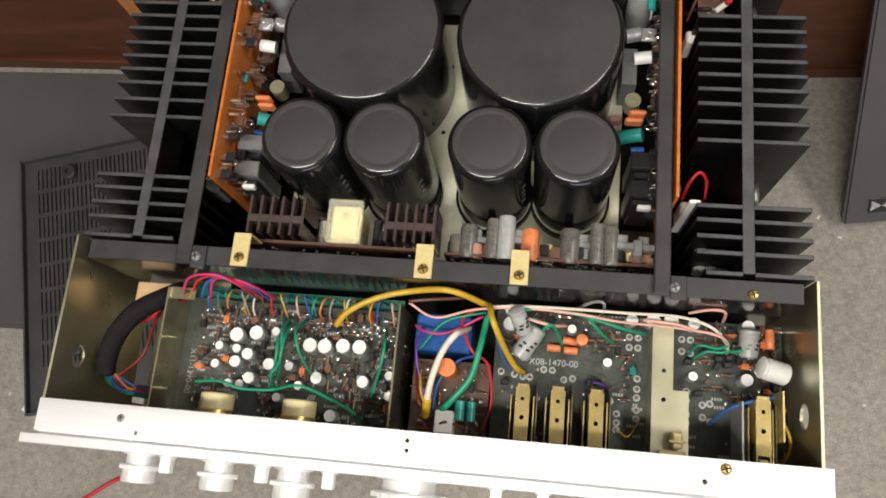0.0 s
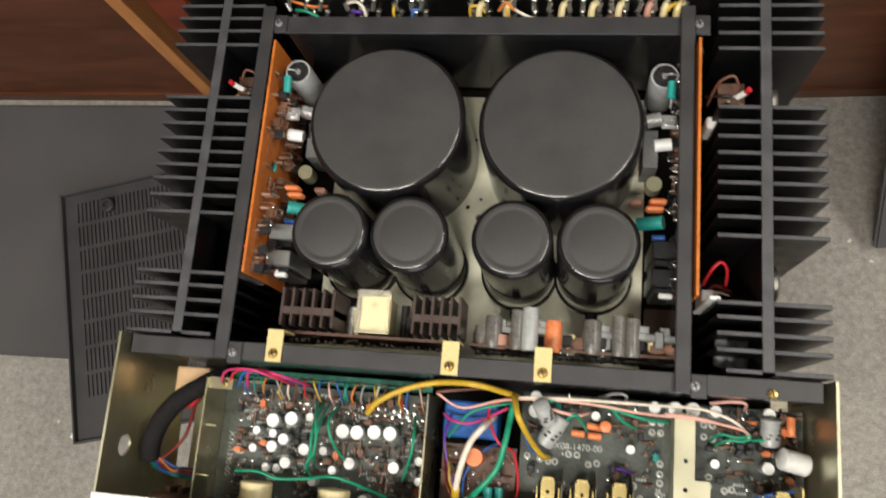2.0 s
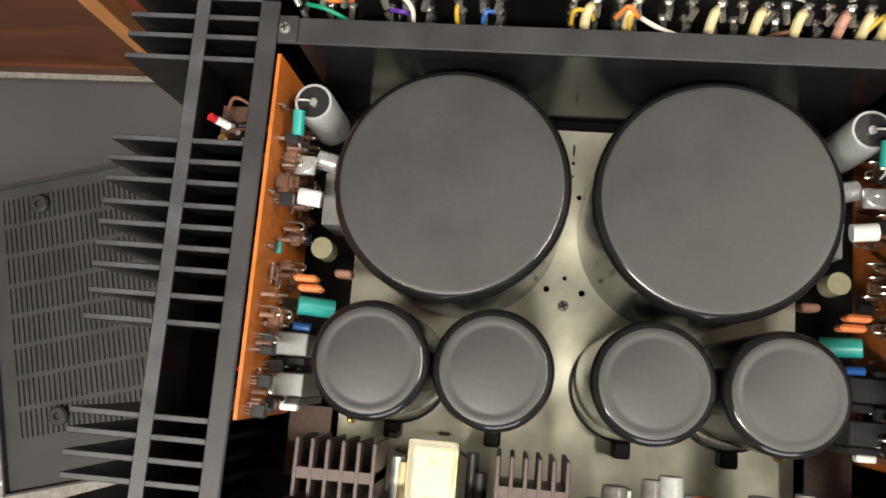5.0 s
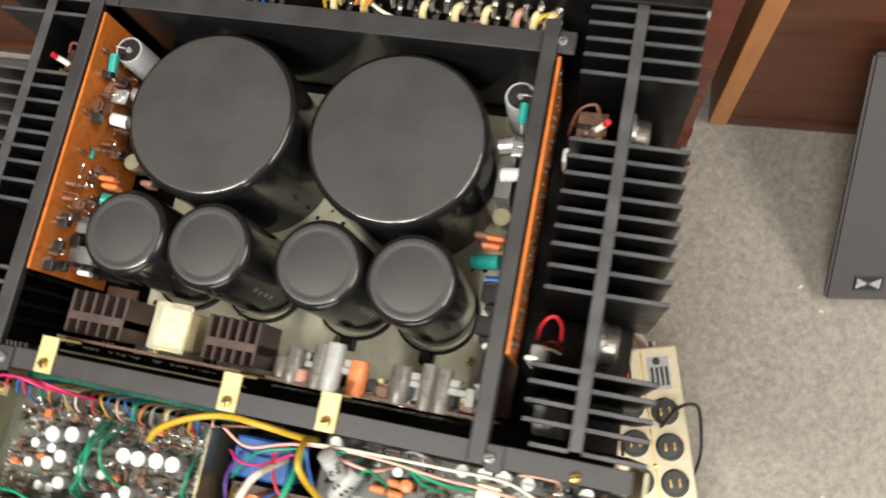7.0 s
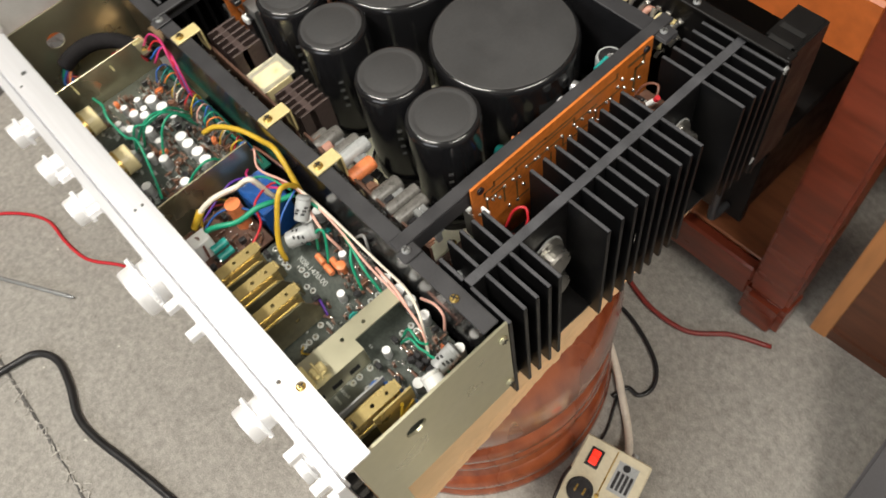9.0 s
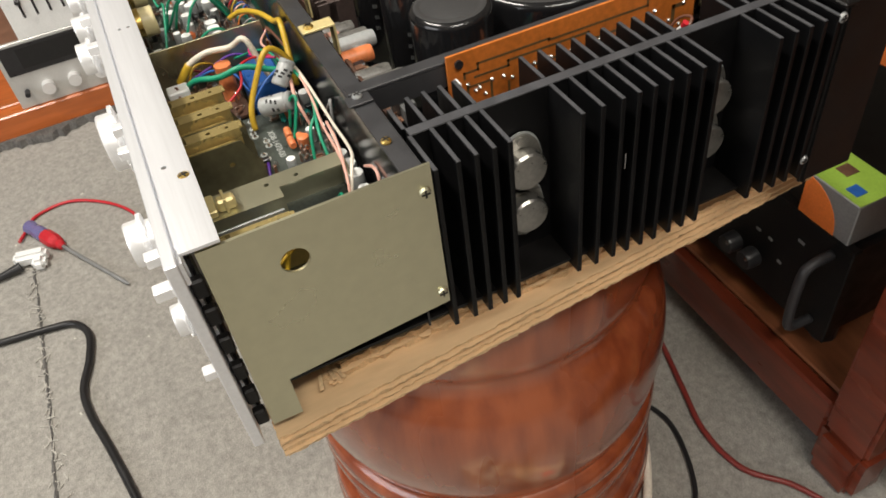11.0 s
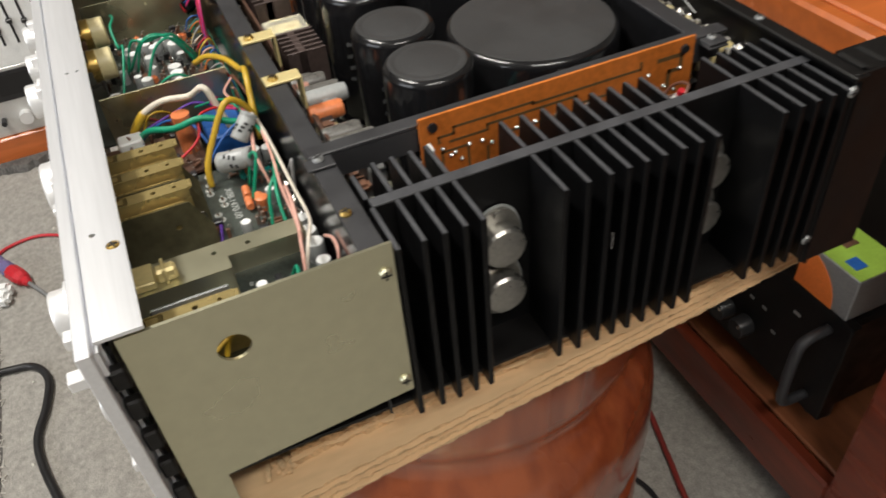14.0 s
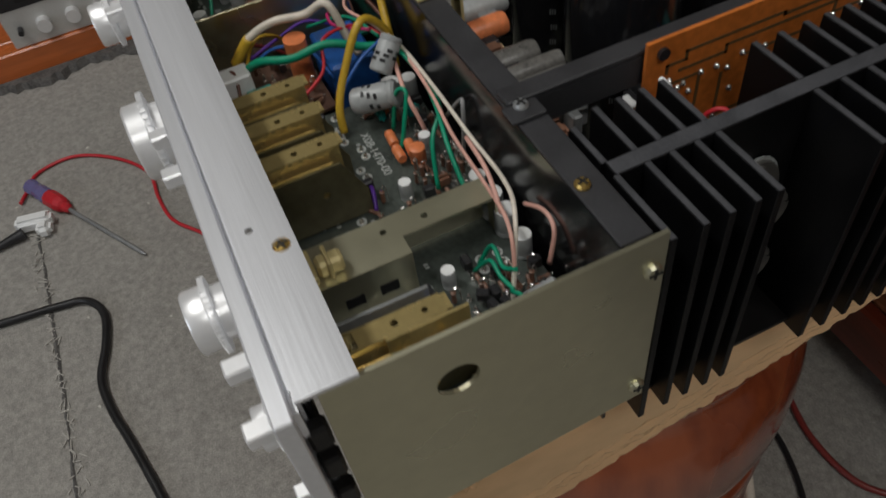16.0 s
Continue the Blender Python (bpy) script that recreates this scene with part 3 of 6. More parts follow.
def scatter(board, z, x0, x1, y0, y1, count, seed, keep=()):
    """Small parts soldered on a flat board, at random places clear of the larger ones."""
    rnd = random.Random(seed)
    done = list(keep)
    kinds = [(R_LIE, "resistor"), (R_LIE, "resistor"), (R_UP, "resistor"), (R_UP, "resistor"), (T_SML, "transistor"), (F_BRN, "film_capacitor"), (F_ORA, "film_capacitor"), (PIN, "pin"), (PIN, "pin"), (F_GRN, "film_capacitor")]
    n = tries = 0
    while n < count and tries < count * 40:
        tries += 1
        x, y = rnd.uniform(x0, x1), rnd.uniform(y0, y1)
        if any((x - a) ** 2 + (y - b) ** 2 < (0.0031 + r) ** 2 for a, b, r in done):
            continue
        k = rnd.choices(kinds, (5, 5, 5, 4, 4, 2, 1, 5, 4, 0.5))[0]
        put(k[1], k[0], pose(x, y, z, 0, 0, rnd.choice((0, 0, 90, 90, rnd.uniform(0, 180)))), board)
        done.append((x, y, 0.0008))
        n += 1


def print_marks(board, z, x0, x1, y0, y1, count, seed):
    """Fine white print too small to read: short bars."""
    rnd = random.Random(seed)
    bm = bmesh.new()
    for _ in range(count):
        x, y = rnd.uniform(x0, x1), rnd.uniform(y0, y1)
        for k in range(rnd.randint(1, 4)):
            box(bm, x + k * 0.0016, x + k * 0.0016 + 0.001, y, y + 0.0017, z, z + 0.0001)
    part("print_mark", bm, M_SILK, board)


# left preamplifier board between two divider plates
for x_ in (-0.156, -0.016):
    bm = bmesh.new()
    box(bm, x_ - 0.0006, x_ + 0.0006, -0.0895, -0.016, 0.6, 0.652, 0.0002)
    if x_ < -0.1:
        box(bm, x_ + 0.0006, x_ + 0.016, -0.0225, -0.0155, 0.6485, 0.6497)
        for y_ in (-0.045, -0.075):
            box(bm, x_ + 0.0006, x_ + 0.007, y_ - 0.0005, y_ + 0.0005, 0.644, 0.6455)
    part("divider_plate", bm, M_DIV, amp, "zinc-plated steel divider")
screw(amp, (-0.145, -0.019, 0.6497), r=0.0022)
bm = bmesh.new()
box(bm, -0.1552, -0.0168, -0.0985, -0.0165, 0.6204, 0.622)
lb = part("circuit_board", bm, M_DBOARD, amp, "dark green board crowded with components")
BIG = ((-0.117, -0.039), (-0.105, -0.037), (-0.071, -0.042), (-0.062, -0.042), (-0.051, -0.041), (-0.041, -0.041))
MID = ((-0.109, -0.05), (-0.106, -0.064), (-0.065, -0.061), (-0.116, -0.055), (-0.054, -0.082), (-0.037, -0.061), (-0.095, -0.055))
SML = ((-0.094, -0.035), (-0.117, -0.047), (-0.129, -0.057), (-0.088, -0.074), (-0.022, -0.056), (-0.021, -0.068), (-0.083, -0.055), (-0.119, -0.068), (-0.112, -0.068), (-0.076, -0.066), (-0.128, -0.046))
keep = []
for pts, me, r in ((BIG, E_BIG, 0.0044), (MID, E_MID, 0.0036), (SML, E_SML, 0.0028)):
    for x_, y_ in pts:
        put("electrolytic_capacitor", me, pose(x_, y_, 0.622), lb)
        keep.append((x_, y_, r))
keep += [(-0.117, -0.08, 0.013), (-0.068, -0.078, 0.012)]
scatter(lb, 0.622, -0.143, -0.018, -0.088, -0.022, 260, 3, keep)
print_marks(lb, 0.6221, -0.143, -0.022, -0.09, -0.02, 200, 5)
writing("X11-1390-00", 0.0052, M_SILK, pose(-0.1475, -0.062, 0.6222, 0, 0, -90), lb)
# two balance and tone potentiometers behind the panel
for x_ in (-0.1165, -0.068):
    bm = bmesh.new()
    m = pose(x_, -0.0755, 0.6485, 90, 0, 0)
    lathe(bm, [(0, 0), (0.0088, 0), (0.0096, 0.0008), (0.0096, 0.0088)], 32, m)
    lathe(bm, [(0.0102, 0.0092), (0.0102, 0.0108), (0.0098, 0.0108), (0.0098, 0.0124), (0.0102, 0.0124), (0.0102, 0.0142), (0.003, 0.0142), (0.003, 0.026), (0, 0.026)], 32, m, 1)
    lathe(bm, [(0.0096, 0.0088), (0.0102, 0.0092)], 32, m)
    pt = part("potentiometer", bm, [M_RELAY, M_BRASS], amp, "cream-backed brass potentiometer", smooth=True)
    part("legs", (lambda b: (box(b, x_ - 0.008, x_ - 0.006, -0.086, -0.0855, 0.622, 0.648), box(b, x_ - 0.001, x_ + 0.001, -0.086, -0.0855, 0.622, 0.648), box(b, x_ + 0.006, x_ + 0.008, -0.086, -0.0855, 0.622, 0.648), b)[-1])(bmesh.new()), M_SOLDER, pt)
# green wire board under the front rail, fanned with coloured wires
bm = bmesh.new()
box(bm, -0.158, -0.02, -0.0145, -0.0075, 0.612, 0.6136)
gb = part("wiring_board", bm, M_GBOARD, amp, "green circuit board strip")
rnd = random.Random(11)
cols = ("blue", "teal", "green", "orange", "grey", "yellow", "white", "brown", "red", "yellow", "blue", "pink")
for k in range(24):
    x_ = -0.138 + k * 0.0049
    dx = rnd.uniform(-0.004, 0.004)
    wire("wire", [(x_, -0.011, 0.6136), (x_ + 0.3 * dx, -0.013, 0.63 + rnd.uniform(0, 0.005)), (x_ + dx, -0.021, 0.631 + rnd.uniform(-0.002, 0.002)), (x_ + dx, -0.026, 0.622)], 0.0006, cols[k % 12], gb)
    put("pin", PIN, pose(x_ + dx, -0.026, 0.622), lb)
    put("pin", PIN, pose(x_ + 0.002, -0.030 + rnd.uniform(-0.001, 0.001), 0.622), lb)
for k, (c, h) in enumerate((("magenta", 0.668), ("red", 0.664), ("blue", 0.66), ("magenta", 0.662))):
    wire("wire", [(-0.15 + 0.006 * k, -0.02, 0.645), (-0.14 + 0.004 * k, -0.012, h - 0.006), (-0.124 + 0.002 * k, -0.01, h - 0.002), (-0.112 + 0.003 * k, -0.013, h - 0.008), (-0.108 + 0.004 * k, -0.016, 0.63)], 0.0008, c, amp)
GREENS = (((-0.092, -0.025), (-0.084, -0.037), (-0.083, -0.054), (-0.087, -0.063), (-0.09, -0.071)), ((-0.084, -0.027), (-0.082, -0.04), (-0.083, -0.056), (-0.089, -0.065)),
          ((-0.088, -0.026), (-0.0855, -0.042), (-0.0855, -0.056), (-0.094, -0.069)), ((-0.077, -0.027), (-0.076, -0.036), (-0.072, -0.049), (-0.067, -0.062)), ((-0.027, -0.029), (-0.023, -0.039), (-0.024, -0.052), (-0.032, -0.069)))
for g_ in GREENS:
    L = [(x_, y_, 0.649 - (0.022 if i in (0, len(g_) - 1) else 0)) for i, (x_, y_) in enumerate(g_)]
    wire("wire", L, 0.0009, "green", amp)
wire("wire", [(-0.13, -0.07, 0.652), (-0.114, -0.069, 0.656), (-0.102, -0.072, 0.655), (-0.086, -0.071, 0.648), (-0.067, -0.068, 0.656), (-0.048, -0.075, 0.64), (-0.036, -0.082, 0.624)], 0.0009, "green", amp)
# thick sleeved loom at the left end, pale block behind it
part("cable_loom", tube(bmesh.new(), [(-0.156, -0.014, 0.632), (-0.164, -0.022, 0.642), (-0.174, -0.031, 0.648), (-0.184, -0.044, 0.648), (-0.191, -0.058, 0.643), (-0.194, -0.068, 0.637)], 0.006, 12), M_LOOM, amp, "black woven sleeved cable loom")
for k, c in enumerate(("teal", "green", "blue", "magenta", "brown", "orange", "blue")):
    wire("wire", [(-0.195 + 0.001 * (k % 3), -0.066, 0.638 - 0.001 * k), (-0.194 + 0.002 * k, -0.074 - 0.001 * (k % 3), 0.63 - 0.001 * k), (-0.184 + 0.001 * k, -0.079 + 0.0008 * k, 0.622), (-0.165, -0.081 + 0.001 * k, 0.618)], 0.001, c, amp)
wire("wire", [(-0.19, -0.07, 0.63), (-0.18, -0.055, 0.622), (-0.172, -0.035, 0.63), (-0.164, -0.025, 0.637)], 0.0011, "darkred", amp)
wire("wire", [(-0.178, -0.036, 0.635), (-0.17, -0.034, 0.64), (-0.16, -0.024, 0.642), (-0.153, -0.02, 0.632)], 0.0011, "red", amp)
quick("wood_block", M_WOODIN, box, -0.189, -0.166, -0.03, -0.0095, 0.6, 0.628, 0.0008, parent=amp, label="pale wooden spacer block")
bm = bmesh.new()
box(bm, -0.2, -0.152, -0.098, -0.012, 0.568, 0.5695)
part("inner_floor", bm, M_PLATE, amp)
bm = bmesh.new()
box(bm, -0.196, -0.156, -0.0985, -0.0905, 0.588, 0.626, 0.001)
for k in range(4):
    box(bm, -0.19 + 0.009 * k, -0.187 + 0.009 * k, -0.0905, -0.087, 0.6, 0.618)
part("switch_block", bm, M_BROWNC, amp)

# right preamplifier board
bm = bmesh.new()
box(bm, 0.0385, 0.203, -0.0985, -0.0085, 0.6184, 0.62)
rb = part("circuit_board", bm, M_DBOARD, amp, "dark grey-green board with white print")
writing("X08-1470-00", 0.0054, M_SILK, pose(0.0735, -0.0396, 0.6201), rb)
keep = [(0.057, -0.072, 0.014), (0.076, -0.072, 0.013), (0.097, -0.072, 0.013), (0.134, -0.03, 0.012), (0.134, -0.05, 0.011), (0.138, -0.07, 0.014), (0.183, -0.072, 0.015), (0.074, -0.04, 0.016), (0.06, -0.04, 0.008), (0.088, -0.04, 0.008)]
RC = ((0.047, -0.0115, 1), (0.047, -0.02, 0), (0.083, -0.02, 2), (0.104, -0.038, 2), (0.129, -0.0125, 0), (0.139, -0.012, 0), (0.152, -0.012, 1), (0.182, -0.0115, 1), (0.152, -0.042, 2), (0.181, -0.042, 1), (0.117, -0.0125, 1))
for x_, y_, s in RC:
    put("electrolytic_capacitor", (E_BIG, E_MID, E_SML)[s], pose(x_, y_, 0.62), rb)
    keep.append((x_, y_, 0.005))
PADS = ((0.043, -0.047), (0.068, -0.044), (0.073, -0.044), (0.085, -0.048), (0.08, -0.049), (0.117, -0.021), (0.122, -0.021), (0.117, -0.027), (0.122, -0.027), (0.122, -0.045), (0.122, -0.051), (0.122, -0.056), (0.122, -0.063), (0.122, -0.068),
        (0.111, -0.066), (0.111, -0.071), (0.111, -0.075), (0.107, -0.059), (0.15, -0.05), (0.15, -0.055), (0.159, -0.057), (0.163, -0.056), (0.159, -0.064), (0.163, -0.066), (0.15, -0.063), (0.15, -0.068), (0.051, -0.048), (0.056, -0.049), (0.06, -0.049),
        (0.147, -0.02), (0.152, -0.02), (0.147, -0.027), (0.152, -0.028))
for x_, y_ in PADS:
    put("printed_ring", PAD, pose(x_, y_, 0.62), rb)
    put("pin", PIN, pose(x_, y_, 0.62) @ Matrix.Diagonal((1, 1, 0.5, 1)), rb)
    keep.append((x_, y_, 0.0015))
scatter(rb, 0.62, 0.043, 0.2, -0.034, -0.011, 150, 8, keep)
scatter(rb, 0.62, 0.148, 0.2, -0.055, -0.012, 60, 9, keep)
scatter(rb, 0.62, 0.043, 0.128, -0.062, -0.034, 14, 10, keep)
print_marks(rb, 0.6201, 0.045, 0.195, -0.095, -0.045, 60, 6)
bm = bmesh.new()
for k in range(26):
    lathe(bm, [(0.0011, 0), (0.0011, 0.004), (0, 0.0045)], 6, Matrix.Translation((0.075 + 0.0024 * k, -0.0098, 0.62)))
part("connector_row", bm, M_SOLDER, rb)
for a, b, r, mt, nm in (((0.063, -0.022, 0.638), (0.053, -0.039, 0.633), 0.0058, M_GSLEEVE, "electrolytic_capacitor"), ((0.05, -0.016, 0.656), (0.0555, -0.026, 0.645), 0.0048, M_GSLEEVE, "electrolytic_capacitor"),
                        ((0.182, -0.0135, 0.634), (0.182, -0.029, 0.63), 0.0056, M_GSLEEVE, "electrolytic_capacitor"), ((0.185, -0.0355, 0.642), (0.2, -0.0385, 0.638), 0.0062, M_WHITE, "electrolytic_capacitor"),
                        ((0.078, -0.026, 0.624), (0.0865, -0.027, 0.624), 0.0022, M_OCOMP, "orange_capacitor"), ((0.069, -0.031, 0.624), (0.077, -0.0315, 0.624), 0.0022, M_OCOMP, "orange_capacitor"), ((0.079, -0.032, 0.624), (0.087, -0.0322, 0.624), 0.0022, M_OCOMP, "orange_capacitor"),
                        ((0.195, -0.0115, 0.626), (0.195, -0.023, 0.626), 0.0026, M_OCOMP, "orange_capacitor"), ((0.089, -0.026, 0.622), (0.089, -0.026, 0.63), 0.0034, M_OCOMP, "orange_capacitor")):
    bm = bmesh.new()
    a, b = Vector(a), Vector(b)
    d = b - a
    m = Matrix.Translation(a) @ d.to_track_quat("Z", "Y").to_matrix().to_4x4()
    h = d.length
    lathe(bm, [(0, 0), (r * 0.8, 0), (r, h * 0.05), (r, h * 0.12), (r * 0.92, h * 0.17), (r, h * 0.22), (r, h * 0.95), (r * 0.85, h), (0, h * 0.99)], 22, m)
    if mt is M_GSLEEVE:
        for j in range(3):
            for i in range(3):
                box(bm, -0.0012, 0.0012, -0.00012, 0.00012, -0.0007, 0.0007, m=m @ pose(0, 0, h * (0.4 + 0.14 * j)) @ pose(0, 0, 0, 0, 0, 30 + 50 * i + 60 * j) @ pose(0, -r, 0), mi=1)
    part(nm, bm, [mt, M_BLKC], rb, smooth=True)
wire("wire", [(0.092, -0.0495, 0.623), (0.099, -0.05, 0.626), (0.106, -0.052, 0.622)], 0.0009, "violet", rb)
wire("wire", [(0.112, -0.0755, 0.622), (0.117, -0.0785, 0.626), (0.1225, -0.071, 0.622)], 0.0005, "yellow", rb)


# slide switches with gilt top plates
def slide_switch(x, y0, y1, zt=0.655):
    bm = bmesh.new()
    box(bm, x - 0.0034, x + 0.0034, y0 + 0.002, y1 - 0.003, 0.62, zt - 0.004, 0.0004)
    sw = part("slide_switch", bm, M_BLKC, amp, "slide switch with gilt metal frame")
    bm = bmesh.new()
    m = Matrix.Translation((0, 0, 0))
    plate_with_holes(bm, rect(x - 0.0031, x + 0.0031, y0 + 0.009, y1), [circle(x, y1 - 0.008, 0.0011, 10), circle(x, y1 - 0.018, 0.0013, 10)], zt, zt + 0.001)
    for s in (-1, 1):
        a, b = sorted((x + s * 0.0031, x + s * 0.0038))
        box(bm, a, b, y0, y1 - 0.002, zt - 0.014, zt + 0.001)
        box(bm, x + s * 0.0062 - 0.0003, x + s * 0.0062 + 0.0003, y0 + 0.003, y1 - 0.006, 0.622, zt - 0.004)
    box(bm, x - 0.002, x + 0.002, y0 + 0.002, y0 + 0.007, zt - 0.003, zt + 0.0012)
    part("top_plate", bm, M_SWITCH, sw, "gilt metal plate")
    bm = bmesh.new()
    mm = Matrix(((0, 0, 1, 0), (1, 0, 0, 0), (0, 1, 0, 0), (0, 0, 0, 1)))
    plate_with_holes(bm, [(y0, 0.6215), (y1 + 0.004, 0.6215), (y1 + 0.004, 0.634), (y1 - 0.004, zt - 0.004), (y0, zt - 0.004)], [circle(y1 - 0.012, 0.638, 0.0016, 10)], x + 0.0075, x + 0.0081, mm)
    part("side_wall", bm, M_OLIVE, sw, "dull olive zinc side wall")


for x_ in (0.057, 0.076, 0.0965):
    slide_switch(x_, -0.0955, -0.0565)
slide_switch(0.1825, -0.0925, -0.053)
bm = bmesh.new()
box(bm, 0.1722, 0.1734, -0.088, -0.056, 0.63, 0.6535, 0.0002)
part("shield_plate", bm, M_GREY, amp)
# stepped zinc bracket with two holes
bm = bmesh.new()
plate_with_holes(bm, [(0.1285, -0.015), (0.139, -0.015), (0.139, -0.052), (0.1465, -0.052), (0.1465, -0.0985), (0.1285, -0.0985)], [circle(0.134, -0.0415, 0.0013), circle(0.134, -0.0575, 0.0013)], 0.639, 0.6402)
box(bm, 0.1465, 0.1475, -0.0985, -0.052, 0.62, 0.6402)
box(bm, 0.1275, 0.1285, -0.0985, -0.015, 0.62, 0.6402)
box(bm, 0.1285, 0.139, -0.0158, -0.0148, 0.62, 0.639)
for x_, y_ in ((0.1476, -0.062), (0.1476, -0.075), (0.1476, -0.088)):
    box(bm, x_ - 0.0001, x_ + 0.0003, y_ - 0.004, y_ + 0.003, 0.625, 0.63, mi=1)
br = part("switch_bracket", bm, [M_PLATE, M_SLOT], amp, "stepped zinc-plated steel bracket")
bm = bmesh.new()
box(bm, 0.131, 0.1455, -0.0985, -0.0845, 0.6405, 0.6445, 0.0006)
box(bm, 0.1375, 0.1435, -0.084, -0.0745, 0.6402, 0.6475, 0.0012)
box(bm, 0.136, 0.145, -0.0805, -0.079, 0.6402, 0.649, 0.0004)
part("latch", bm, M_TAB, br)
# brown board with relay and mixed parts in the middle
bm = bmesh.new()
box(bm, -0.009, 0.0368, -0.0985, -0.0435, 0.6204, 0.622)
bb = part("circuit_board", bm, M_BBOARD, amp, "brown phenolic board")
scatter(bb, 0.622, -0.006, 0.034, -0.088, -0.047, 34, 14, [(0.013, -0.078, 0.009), (0.012, -0.05, 0.006), (0.021, -0.072, 0.004)])
quick("relay", M_BLUEC, box, -0.0085, 0.0245, -0.0395, -0.0175, 0.6, 0.632, 0.0012, parent=amp, label="blue plastic relay")
quick("white_connector", M_WHITE, box, 0.008, 0.0185, -0.0865, -0.0735, 0.622, 0.64, 0.0008, parent=bb)
quick("orange_capacitor", M_OCOMP, rod, (0.013, -0.05, 0.622), (0.013, -0.05, 0.646), 0.0052, 20, parent=bb, smooth=True)
quick("teal_capacitor", M_TEAL, rod, (0.021, -0.078, 0.63), (0.021, -0.067, 0.63), 0.003, 16, parent=bb, smooth=True)
quick("teal_capacitor", M_TEAL, rod, (0.0275, -0.078, 0.628), (0.0275, -0.067, 0.628), 0.0026, 16, parent=bb, smooth=True)
wire("cable", [(0.003, -0.074, 0.64), (0.004, -0.068, 0.6475), (0.0065, -0.056, 0.653), (0.011, -0.042, 0.654), (0.018, -0.033, 0.66), (0.021, -0.028, 0.6425), (0.023, -0.025, 0.634)], 0.0019, "white", amp, "cream cable")
quick("cable_sleeve", WIRE["yellow"], tube, [(0.002, -0.077, 0.636), (0.003, -0.0735, 0.641), (0.004, -0.068, 0.6475)], 0.0026, parent=amp)
wire("cable", [(0.008, -0.077, 0.634), (0.017, -0.068, 0.643), (0.027, -0.055, 0.646), (0.031, -0.04, 0.65), (0.033, -0.025, 0.644), (0.034, -0.017, 0.642)], 0.0019, "green", amp, "green cable")
for pts, c in (([(0.034, -0.012, 0.6425), (0.02, -0.022, 0.646), (0.027, -0.04, 0.65), (0.036, -0.046, 0.64), (0.039, -0.066, 0.63), (0.035, -0.082, 0.626)], "red"),
               ([(-0.006, -0.046, 0.624), (-0.002, -0.055, 0.64), (0.0, -0.066, 0.6425), (0.004, -0.075, 0.63)], "yellow"), ([(-0.007, -0.05, 0.624), (-0.004, -0.062, 0.636), (0.0, -0.072, 0.64), (0.006, -0.08, 0.626)], "darkred"),
               ([(0.028, -0.04, 0.63), (0.018, -0.046, 0.641), (0.008, -0.06, 0.641), (0.006, -0.078, 0.63)], "blue"), ([(-0.004, -0.026, 0.634), (-0.006, -0.04, 0.64), (-0.003, -0.055, 0.638), (0.002, -0.07, 0.636)], "violet"),
               ([(0.0, -0.08, 0.632), (0.005, -0.085, 0.634), (0.014, -0.08, 0.64), (0.024, -0.082, 0.63)], "brown"), ([(0.032, -0.02, 0.65), (0.012, -0.03, 0.644), (-0.001, -0.03, 0.6425), (-0.008, -0.026, 0.638)], "magenta"),
               ([(0.033, -0.017, 0.646), (0.01, -0.024, 0.6455), (-0.004, -0.04, 0.638)], "green"), ([(0.036, -0.016, 0.647), (0.04, -0.03, 0.642), (0.045, -0.042, 0.632), (0.052, -0.047, 0.624)], "blue")):
    wire("wire", pts, 0.0008, c, amp)
